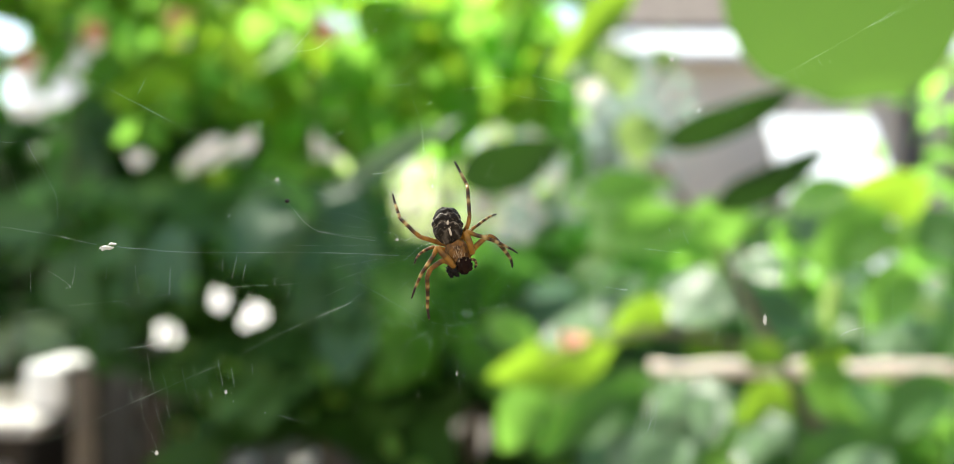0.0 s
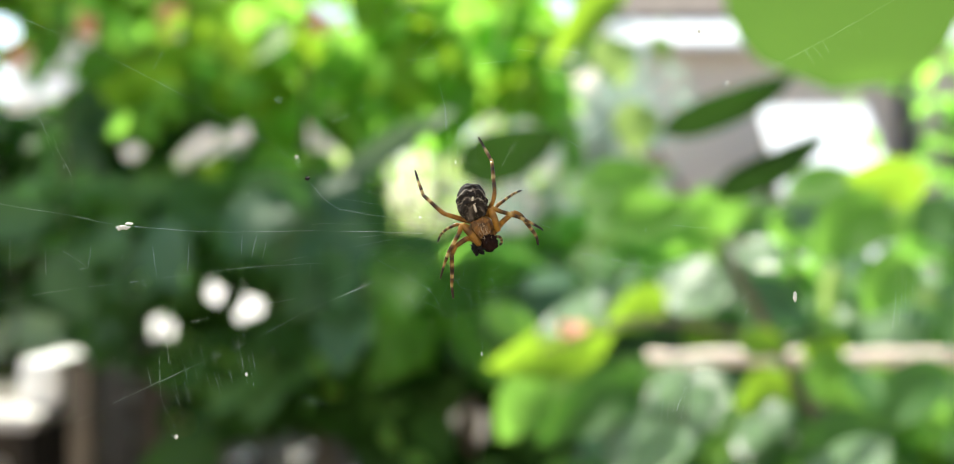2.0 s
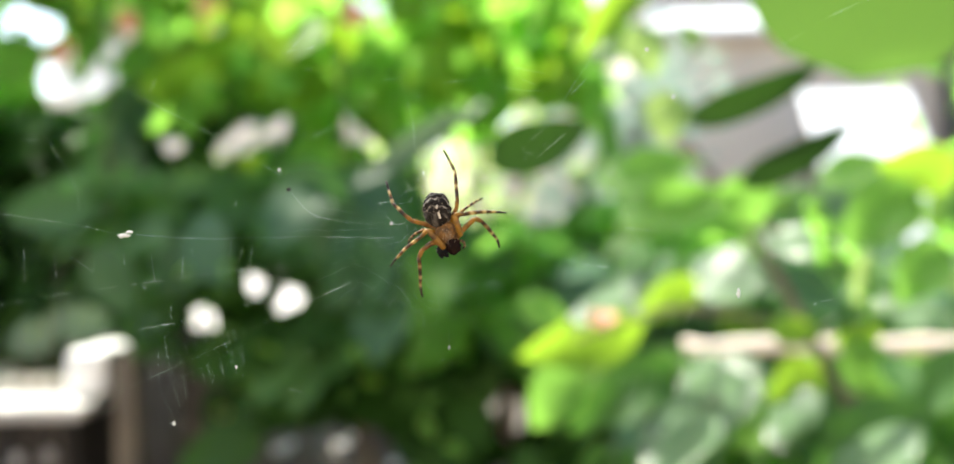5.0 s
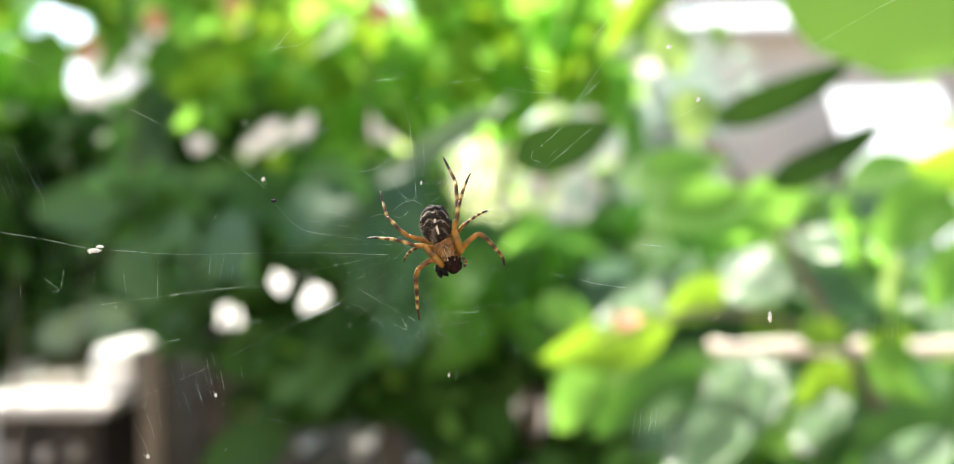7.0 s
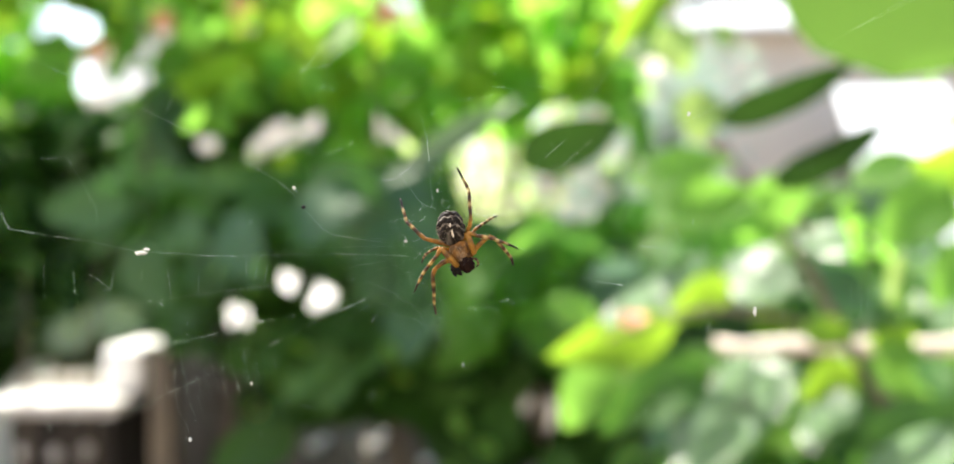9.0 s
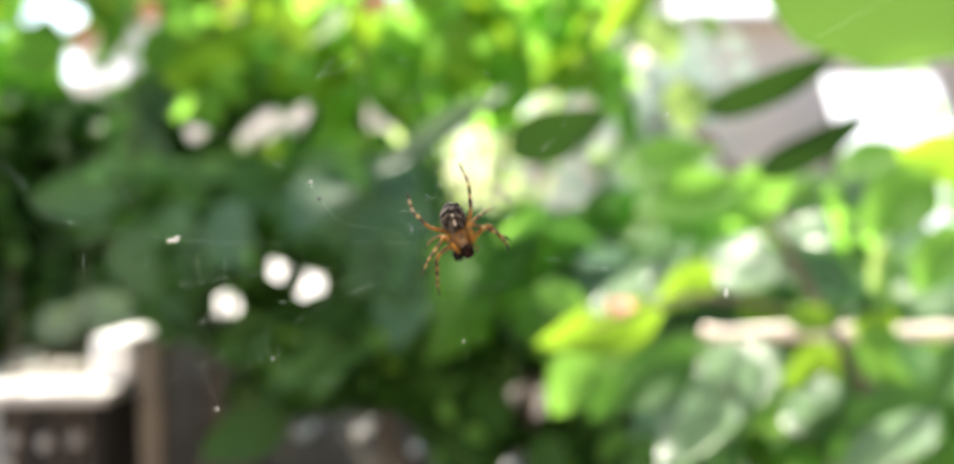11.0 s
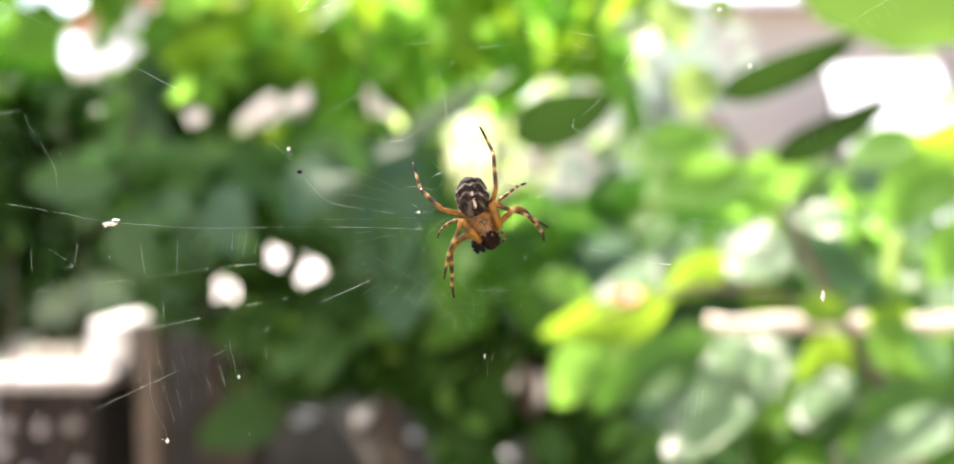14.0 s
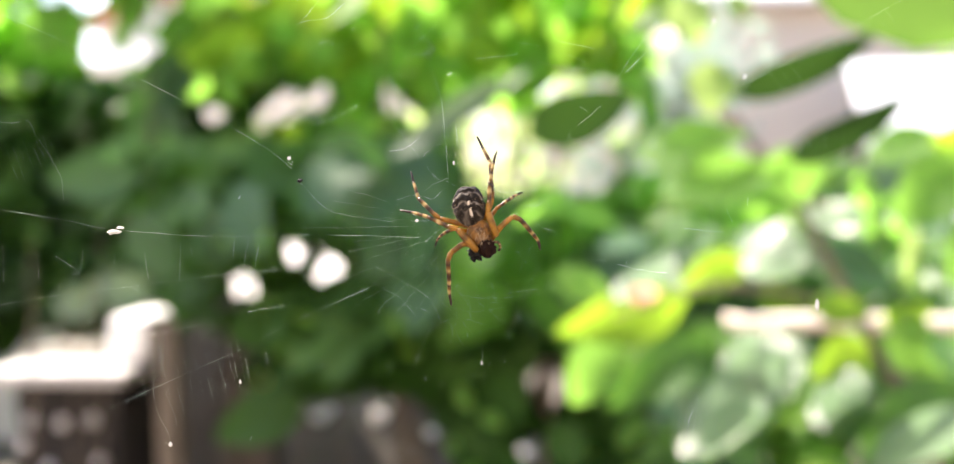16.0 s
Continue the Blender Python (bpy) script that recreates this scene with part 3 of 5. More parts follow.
# ---------------------------------------------------------------- shrubs
GAPS = [  # gaps in the leaves, seen at two metres: x, height, radius (below zero: half closed)
    (-0.930, 1.589, 0.034), (-0.880, 1.566, 0.020), (-0.732, 1.577, 0.036), (-0.732, 1.514, 0.036), (-0.568, 1.594, 0.040),
    (-0.865, 1.514, 0.026), (-0.868, 1.452, 0.066), (-0.785, 1.458, 0.042), (-0.649, 1.333, 0.016), (-0.507, 1.363, 0.018),
    (-0.547, 1.313, 0.020), (-0.443, 1.369, 0.016), (-0.297, 1.360, 0.014), (-0.492, 1.070, 0.020), (-0.420, 1.045, 0.026),
    (-0.596, 0.997, 0.040), (-0.858, 1.112, -0.050), (-0.986, 1.075, -0.055), (-0.550, 0.818, 0.016), (-0.455, 0.766, 0.020),
    (-0.328, 0.754, 0.018), (-0.280, 1.579, 0.022), (-0.009, 0.800, 0.022), (-0.009, 0.840, 0.020),
    (-0.793, 0.996, -0.050), (-0.900, 0.985, -0.055),
    (-0.100, 1.262, 0.13), (-0.037, 1.273, 0.06), (-0.107, 1.300, 0.07), (-0.040, 0.680, 0.03),
]
# the shrubs leave the low wall, the open ground and the house in view
BAYS = [(-1.10, -0.863, 0.2, 0.905), (-0.863, -0.755, 0.2, 0.955), (-0.755, -0.59, 0.2, 0.905), (-0.59, -0.20, 0.2, 0.765), (0.01, 0.14, 1.20, 1.40), (0.22, 2.5, 1.24, 2.6)]


def closes_gap(foot, tip, width):
    """Whether a leaf would close one of the gaps."""
    k, q = 2.0 / foot[1], 2.0 / tip[1]
    ax, az, bx, bz = foot[0] * k, 1.2 + (foot[2] - 1.2) * k, tip[0] * q, 1.2 + (tip[2] - 1.2) * q
    dx, dz = bx - ax, bz - az
    d2 = max(dx * dx + dz * dz, 1e-9)
    for gx, gz, r in GAPS:
        u = min(1.0, max(0.0, ((gx - ax) * dx + (gz - az) * dz) / d2))
        reach = r * 0.45 + width * k * 0.46
        if (ax + dx * u - gx) ** 2 + (az + dz * u - gz) ** 2 < reach * reach:
            return True
    return False


CLEARINGS = [(-1.30, -0.84, 2.10, 2.85, 0.80, 1.0), (-0.80, 0.05, 3.75, 4.25, 0.35, 0.12)]    # spots that the sun reaches: x, y, height, share
CLEARINGS += [(x - 0.08, x + 0.08, y - 0.08, y + 0.08, 0.30, 1.0) for x, y in LARGE_STONES]


def shades_clearing(p, rng):
    for x0, x1, y0, y1, z, share in CLEARINGS:
        d = (p[2] - z) / SUN_FROM.z
        if d > 0.1 and x0 < p[0] - SUN_FROM.x * d < x1 and y0 < p[1] - SUN_FROM.y * d < y1 and rng.random() < share:
            return True
    return False


def in_bay(points):
    for p in points:
        k = 2.0 / p[1]
        x, z = p[0] * k, 1.2 + (p[2] - 1.2) * k
        x, z = x + 0.07 * noise.noise(Vector((3.1, z * 14, 0))), z + 0.06 * noise.noise(Vector((x * 14, 7.7, 0)))
        if any(x0 < x < x1 and z0 < z < z1 for x0, x1, z0, z1 in BAYS):
            return True
    return False


def shrub_leaves(rng, tries, xr, yr, zr, size, drop=0.0, rolls=(0, 80)):
    """Leaves at random places of a box; towards the top, drop thins them out."""
    out = []
    for _ in range(tries):
        p = Vector((rng.uniform(*xr), rng.uniform(*yr), rng.uniform(*zr)))
        u, v = (2 * p.x - xr[0] - xr[1]) / (xr[1] - xr[0]), (2 * p.y - yr[0] - yr[1]) / (yr[1] - yr[0])
        if u ** 4 + v ** 4 > 1.05 + 0.6 * noise.noise(p * 3.0):
            continue
        if rng.random() < drop * (p.z - zr[0]) / (zr[1] - zr[0]):
            continue
        length = rng.uniform(*size)
        width = length * rng.uniform(0.55, 0.8)
        d = Vector((rng.uniform(-1, 1), rng.uniform(-0.8, 0.2), rng.uniform(-0.9, 0.2))).normalized()
        roll, side = rng.uniform(*rolls), rng.uniform(-0.7, 0.5)
        across = Vector(turn_matrix(d, roll, side)[:, 0]) * width * 0.5
        mid = p + d * length * 0.45
        if shades_clearing(mid, rng) or closes_gap(p, p + d * length, width) or in_bay((p, p + d * length, mid, mid + across, mid - across, mid + d * length * 0.25 + across * 0.7, mid + d * length * 0.25 - across * 0.7)):
            continue
        out.append((p, d, length, width, roll, side))
    return out


def shrub(name, label, x, y, height, spread, clouds, seed):
    rng = random.Random(seed)
    base = tagged(new(name), label, "shrub", group="shrubs")
    for i in range(7):
        a = rng.uniform(0, 6.28)
        tip = Vector((x + math.cos(a) * spread * rng.uniform(0.4, 1), y + 0.25 * math.sin(a), height * rng.uniform(0.8, 1.0)))
        foot = Vector((x + rng.uniform(-0.08, 0.08), y + rng.uniform(-0.06, 0.06), 0))
        mid = foot.lerp(tip, 0.5) + Vector((rng.uniform(-0.08, 0.08), rng.uniform(-0.05, 0.05), 0.1))
        line = smooth_line((foot, mid, tip), 6)
        v, f, u = tube_data(line, [0.014 * (1 - 0.75 * k / (len(line) - 1)) for k in range(len(line))])
        part("stem", mesh_of("stem", v, f, BARK), base)
    for material, items in clouds:
        tagged(part("foliage", leaf_cloud("foliage", items, material), base), kind="stuff")
    return base


rng = random.Random(11)
SUNWARD = (-85, 10)      # leaves that turn their faces to the sun behind them
shrub("shrub", "dense dark green shrub with broad leaves", -1.3, 3.2, 1.5, 0.5,
      # Lower leaves take the deep green, which paints in the shrub's inner shade.
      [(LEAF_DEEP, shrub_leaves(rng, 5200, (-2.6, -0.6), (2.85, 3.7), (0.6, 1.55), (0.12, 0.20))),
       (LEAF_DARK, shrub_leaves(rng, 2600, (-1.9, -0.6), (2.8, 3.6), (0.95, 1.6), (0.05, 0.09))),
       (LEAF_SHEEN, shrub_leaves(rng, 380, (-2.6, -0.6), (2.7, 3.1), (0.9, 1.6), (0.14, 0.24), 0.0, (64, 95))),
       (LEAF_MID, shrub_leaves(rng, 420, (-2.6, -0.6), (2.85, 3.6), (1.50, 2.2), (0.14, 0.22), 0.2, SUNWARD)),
       # Leaves above the view, added to shade the foliage below and to the right.
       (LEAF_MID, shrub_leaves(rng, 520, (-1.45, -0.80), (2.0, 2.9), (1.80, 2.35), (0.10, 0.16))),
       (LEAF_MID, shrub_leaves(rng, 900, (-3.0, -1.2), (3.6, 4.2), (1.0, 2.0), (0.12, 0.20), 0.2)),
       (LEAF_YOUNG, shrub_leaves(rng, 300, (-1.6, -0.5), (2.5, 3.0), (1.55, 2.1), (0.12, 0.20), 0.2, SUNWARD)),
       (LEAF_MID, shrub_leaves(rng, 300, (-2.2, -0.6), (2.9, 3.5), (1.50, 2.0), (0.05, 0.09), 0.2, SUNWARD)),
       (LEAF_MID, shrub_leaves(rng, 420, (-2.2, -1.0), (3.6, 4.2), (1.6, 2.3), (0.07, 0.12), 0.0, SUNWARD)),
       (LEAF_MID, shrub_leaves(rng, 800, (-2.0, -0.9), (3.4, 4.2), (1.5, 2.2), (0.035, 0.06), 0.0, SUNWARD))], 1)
shrub("shrub", "dense dark green shrub with a sunlit yellow-green top", -0.25, 2.35, 1.7, 0.5,
      # Shade under the sunlit top is put into the darker leaf colours here.
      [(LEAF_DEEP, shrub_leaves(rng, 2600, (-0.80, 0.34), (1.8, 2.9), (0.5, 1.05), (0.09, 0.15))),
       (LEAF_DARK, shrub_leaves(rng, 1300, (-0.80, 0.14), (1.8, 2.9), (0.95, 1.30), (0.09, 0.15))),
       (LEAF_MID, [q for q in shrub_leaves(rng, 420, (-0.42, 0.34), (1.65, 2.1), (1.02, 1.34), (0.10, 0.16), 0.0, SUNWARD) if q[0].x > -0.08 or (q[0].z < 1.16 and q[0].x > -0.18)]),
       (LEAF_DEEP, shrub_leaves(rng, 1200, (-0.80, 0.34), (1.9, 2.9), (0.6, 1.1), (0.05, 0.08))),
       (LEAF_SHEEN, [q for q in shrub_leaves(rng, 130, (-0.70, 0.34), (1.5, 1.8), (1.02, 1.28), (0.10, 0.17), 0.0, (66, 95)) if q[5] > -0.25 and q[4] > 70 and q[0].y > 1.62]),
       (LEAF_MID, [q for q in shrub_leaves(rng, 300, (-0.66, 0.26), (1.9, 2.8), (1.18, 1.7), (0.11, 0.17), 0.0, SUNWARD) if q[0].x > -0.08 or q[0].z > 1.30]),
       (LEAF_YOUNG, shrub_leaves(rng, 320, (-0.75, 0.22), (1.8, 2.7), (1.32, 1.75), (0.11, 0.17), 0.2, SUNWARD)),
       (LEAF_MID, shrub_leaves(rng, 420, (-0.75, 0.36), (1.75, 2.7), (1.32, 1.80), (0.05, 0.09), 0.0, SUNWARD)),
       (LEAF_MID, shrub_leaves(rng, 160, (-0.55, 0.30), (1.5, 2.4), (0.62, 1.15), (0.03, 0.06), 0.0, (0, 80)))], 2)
shrub("shrub", "low leafy shrub in front of the house", 0.8, 2.2, 1.2, 0.6,
      [(LEAF_MID, shrub_leaves(rng, 450, (0.2, 1.9), (1.6, 2.7), (0.7, 1.24), (0.08, 0.14), 0.0, (-60, 80))),
       (LEAF_DARK, shrub_leaves(rng, 700, (0.2, 1.9), (1.6, 2.7), (0.5, 1.10), (0.07, 0.12)))], 3)


def far_tree(x, y, height, spread, seed, material, label, size=(0.04, 0.09), clear=True, rolls=(-85, 30), leaves=110):
    """A small tree beyond the garden: trunk, limbs and a loose crown."""
    rng = random.Random(seed)
    base = tagged(new("tree"), label, "tree", group="trees beyond the shrubs")
    line = smooth_line(((x, y, 0), (x + 0.05, y, height * 0.3), (x - 0.03, y + 0.1, height * 0.7)), 6)
    v, f, u = tube_data(line, [0.06 * (1 - 0.7 * k / (len(line) - 1)) for k in range(len(line))], 8)
    part("trunk", mesh_of("trunk", v, f, BARK), base)
    items = []
    for _ in range(9):
        a, h = rng.uniform(0, 6.28), rng.uniform(0.25, 0.65) * height
        tip = Vector((x + math.cos(a) * spread * rng.uniform(0.5, 1), y + math.sin(a) * spread * 0.7, h + rng.uniform(0.1, 0.35) * height))
        line = smooth_line(((x, y, h), Vector((x, y, h)).lerp(tip, 0.5) + Vector((0, 0, 0.08)), tip), 5)
        v, f, u = tube_data(line, [0.02 * (1 - 0.8 * k / (len(line) - 1)) for k in range(len(line))], 6)
        part("limb", mesh_of("limb", v, f, BARK), base)
        for _ in range(leaves):
            q = line[rng.randrange(3, len(line))] + Vector((rng.gauss(0, 0.2), rng.gauss(0, 0.2), rng.gauss(0, 0.18)))
            length = rng.uniform(*size)
            if clear and (shades_clearing(q, rng) or closes_gap(q, q + Vector((0, 0, -length)), length * 0.8)):
                continue
            items.append((q, (rng.uniform(-1, 1), rng.uniform(-1, 1), rng.uniform(-0.9, 0.3)), length, length * 0.6, rng.uniform(*rolls), rng.uniform(-0.6, 0.6)))
    tagged(part("crown", leaf_cloud("crown", items, material), base), kind="stuff")


far_tree(-0.34, 4.4, 2.0, 0.24, 5, LEAF_LIME, "small sunlit tree with loose pale green foliage", (0.05, 0.09), False, (-75, -20), 55)
far_tree(-1.6, 4.5, 3.6, 0.85, 8, LEAF_YOUNG, "leafy sunlit tree with broad yellow-green leaves", (0.12, 0.20))
far_tree(1.86, 3.3, 2.3, 0.36, 14, LEAF_MID, "slim young tree with fresh green leaves by the house", (0.06, 0.11), False)
far_tree(0.75, 6.4, 2.5, 0.75, 21, LEAF_PALE, "small sunlit tree with loose grey-green foliage", (0.05, 0.10), False, (-85, 30), 150)


# ---------------------------------------------------------------- the near branch with large leaves
def leaf_mesh(name, material, fold, droop, peak):
    base, quads = leaf_shape(rows=9, fold=fold, droop=droop, wave=0.04, peak=peak)
    return mesh_of(name, base.tolist(), quads, material)


def near_leaves():
    shapes = {}
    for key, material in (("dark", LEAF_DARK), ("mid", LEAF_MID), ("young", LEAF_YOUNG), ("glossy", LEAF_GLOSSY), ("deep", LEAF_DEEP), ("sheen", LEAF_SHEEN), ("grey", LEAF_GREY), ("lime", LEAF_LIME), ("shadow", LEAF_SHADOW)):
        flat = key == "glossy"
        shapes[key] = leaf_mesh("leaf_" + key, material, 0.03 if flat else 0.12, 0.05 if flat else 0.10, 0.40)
    base, quads = leaf_shape(rows=14, fold=0.10, droop=0.06, wave=0.03, peak=0.62, blunt=0.42)
    shapes["broad"] = mesh_of("leaf_broad", base.tolist(), quads, LEAF_BROAD)
    return shapes


SHAPES = near_leaves()


def hang_leaf(parent, kind, foot, tip, width, roll, side=0.0):
    """A leaf from its foot to its tip; roll 0 turns its face up."""
    a, c = Vector(foot), Vector(tip)
    r = turn_matrix(c - a, roll, side)
    length = (c - a).length
    ob = part("leaf", SHAPES[kind], parent)
    m = Matrix(r.tolist()).to_4x4()
    ob.matrix_basis = Matrix.Translation(a) @ m @ Matrix.Diagonal((width, length, length * 0.8, 1))
    return ob


def twig(parent, points, r0, r1):
    line = smooth_line(points, 6)
    v, f, u = tube_data(line, [r0 + (r1 - r0) * k / (len(line) - 1) for k in range(len(line))])
    return part("branch", mesh_of("branch", v, f, BARK), parent)


bush = tagged(new("bush"), "bush with broad fresh green leaves beside the web", "shrub")
CROWN_LEAVES = [  # kind, foot, tip, width, roll
    ("broad", 0.192, 0.540, 1.409, 0.176, 0.520, 1.265, 0.121, 82),
    ("young", 0.138, 0.900, 1.419, 0.062, 0.880, 1.332, 0.032, 92),
    ("dark", 0.116, 1.000, 1.377, 0.082, 1.000, 1.339, 0.035, 80),
    ("lime", 0.119, 0.950, 1.368, 0.132, 0.930, 1.319, 0.041, 75),
    ("lime", 0.165, 0.950, 1.368, 0.170, 0.930, 1.342, 0.022, 75),
    ("mid", 0.082, 0.950, 1.362, 0.073, 0.900, 1.329, 0.040, 60),
    ("lime", 0.149, 0.950, 1.308, 0.140, 0.930, 1.260, 0.044, 75),
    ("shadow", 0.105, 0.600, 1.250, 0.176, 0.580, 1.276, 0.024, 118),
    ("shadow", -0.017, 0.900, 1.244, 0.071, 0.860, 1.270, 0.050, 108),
    ("mid", 0.187, 0.850, 1.229, 0.199, 0.840, 1.186, 0.050, 70),
]
SIDE_LEAVES = [
    ("young", 0.345, 0.800, 1.224, 0.278, 0.780, 1.232, 0.040, 92),
    ("grey", -0.164, 1.100, 1.229, -0.014, 1.200, 1.339, 0.029, 78),
    ("mid", 0.076, 0.880, 1.221, 0.162, 0.860, 1.243, 0.045, 60),
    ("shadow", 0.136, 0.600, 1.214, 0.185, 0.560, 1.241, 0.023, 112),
    ("mid", 0.263, 0.900, 1.221, 0.324, 0.880, 1.241, 0.037, 55),
    ("mid", 0.292, 0.750, 1.216, 0.239, 0.740, 1.175, 0.050, 60),
    ("dark", 0.441, 0.950, 1.208, 0.398, 0.960, 1.190, 0.050, 62),
    ("mid", 0.088, 0.850, 1.192, 0.185, 0.840, 1.216, 0.045, 60),
    ("glossy", 0.248, 0.950, 1.184, 0.262, 0.903, 1.156, 0.034, 22),
    ("glossy", 0.235, 1.000, 1.177, 0.251, 0.971, 1.164, 0.026, 35),
]
FLOWER_LEAVES = [
    ("mid", 0.352, 0.850, 1.171, 0.307, 0.827, 1.126, 0.044, 62),
    ("lime", 0.263, 0.770, 1.167, 0.252, 0.760, 1.130, 0.015, 75),
    ("glossy", 0.165, 0.950, 1.154, 0.225, 0.880, 1.132, 0.051, 57),
    ("sheen", 0.242, 0.950, 1.146, 0.299, 0.930, 1.109, 0.044, 50),
    ("glossy", 0.113, 0.820, 1.153, 0.047, 0.818, 1.112, 0.040, 36),
    ("young", 0.164, 0.900, 1.139, 0.110, 0.880, 1.111, 0.036, 86),
    ("lime", 0.373, 0.900, 1.138, 0.387, 0.880, 1.129, 0.022, 75),
    ("mid", 0.008, 0.920, 1.126, 0.055, 0.900, 1.099, 0.032, 60),
    ("glossy", 0.318, 0.850, 1.124, 0.329, 0.817, 1.106, 0.035, 48),
    ("young", 0.113, 0.860, 1.105, 0.010, 0.820, 1.087, 0.046, 88),
]
MID_LEAVES = [
    ("young", 0.207, 0.840, 1.106, 0.245, 0.820, 1.100, 0.025, 80),
    ("young", 0.318, 0.900, 1.091, 0.273, 0.880, 1.088, 0.024, 80),
    ("mid", 0.272, 0.860, 1.091, 0.319, 0.840, 1.035, 0.047, 52),
    ("mid", 0.201, 1.220, 1.038, 0.174, 1.180, 1.019, 0.050, 50),
    ("glossy", 0.291, 0.980, 1.065, 0.242, 0.978, 1.034, 0.045, 16),
    ("dark", 0.304, 0.840, 1.084, 0.303, 0.799, 1.053, 0.029, 62),
    ("glossy", 0.242, 1.220, 1.031, 0.200, 1.216, 1.003, 0.050, 18),
    ("dark", 0.404, 0.900, 1.075, 0.316, 0.860, 1.031, 0.047, 60),
    ("glossy", 0.231, 0.980, 1.063, 0.187, 0.967, 1.027, 0.050, 58),
    ("mid", 0.060, 0.900, 1.071, 0.020, 0.880, 1.018, 0.050, 76),
]
RAIL_LEAVES = [
    ("dark", 0.147, 0.920, 1.068, 0.052, 0.900, 1.012, 0.051, 66),
    ("mid", 0.283, 1.220, 1.025, 0.242, 1.180, 1.001, 0.050, 50),
    ("mid", 0.325, 1.000, 1.056, 0.282, 0.950, 1.028, 0.040, 60),
    ("glossy", 0.182, 0.860, 1.071, 0.138, 0.862, 1.046, 0.050, 37),
    ("mid", 0.383, 0.950, 1.058, 0.418, 0.930, 1.017, 0.044, 84),
    ("sheen", 0.258, 1.000, 1.050, 0.293, 1.000, 1.004, 0.035, 50),
    ("young", 0.251, 0.840, 1.074, 0.204, 0.820, 1.053, 0.039, 80),
    ("glossy", 0.232, 0.880, 1.063, 0.181, 0.853, 1.012, 0.046, 53),
    ("dark", 0.300, 0.950, 1.047, 0.259, 0.930, 1.007, 0.039, 70),
    ("mid", 0.209, 0.840, 1.058, 0.137, 0.832, 1.009, 0.050, 62),
]
FOOT_LEAVES = [
    ("glossy", 0.152, 0.760, 1.052, 0.102, 0.741, 1.011, 0.046, 25),
    ("glossy", 0.165, 0.800, 1.083, 0.126, 0.785, 1.049, 0.037, 31),
    ("glossy", 0.299, 0.760, 1.038, 0.228, 0.765, 1.001, 0.055, 24),
    ("glossy", 0.222, 0.800, 1.053, 0.194, 0.784, 1.023, 0.029, 32),
    ("glossy", 0.097, 0.800, 1.147, 0.051, 0.794, 1.116, 0.033, 34),
    ("glossy", 0.214, 0.880, 1.136, 0.165, 0.922, 1.128, 0.038, 36),
]
LOW_LEAVES = [
    ("glossy", 0.236, 0.820, 1.061, 0.204, 0.787, 1.017, 0.040, 34),
    ("glossy", 0.200, 0.820, 1.056, 0.132, 0.853, 1.040, 0.060, 37),
    ("glossy", 0.162, 0.800, 1.058, 0.097, 0.776, 1.001, 0.075, 37),
    ("mid", 0.397, 1.000, 1.015, 0.357, 1.000, 1.050, 0.035, 84),
    ("dark", 0.314, 0.800, 1.047, 0.232, 0.802, 0.996, 0.060, 62),
    ("glossy", 0.151, 0.800, 1.036, 0.106, 0.813, 1.019, 0.042, 52),
    ("glossy", 0.294, 0.800, 1.020, 0.264, 0.835, 1.026, 0.037, 12),
]
for leaf_rows in (CROWN_LEAVES, SIDE_LEAVES, FLOWER_LEAVES, MID_LEAVES, RAIL_LEAVES, LOW_LEAVES, FOOT_LEAVES):
    for kind, ax, ay, az, bx, by, bz, width, roll in leaf_rows:
        hang_leaf(bush, kind, (ax, ay, az), (bx, by, bz), width, roll, -0.5 if kind == "glossy" else 0.0)
HIGH_SPRAY = [
    ("mid", -1.252, 2.500, 1.638, -1.132, 2.500, 1.581, 0.076, 95),
    ("mid", -0.979, 2.500, 1.668, -1.035, 2.500, 1.552, 0.067, 95),
    ("young", -1.067, 2.550, 1.709, -0.981, 2.500, 1.602, 0.065, 90),
    ("mid", -1.199, 2.500, 1.651, -1.139, 2.500, 1.628, 0.058, 95),
    ("mid", -0.838, 2.500, 1.620, -0.952, 2.500, 1.550, 0.087, 95),
    ("mid", -1.262, 2.500, 1.572, -1.164, 2.500, 1.540, 0.064, 80),
]
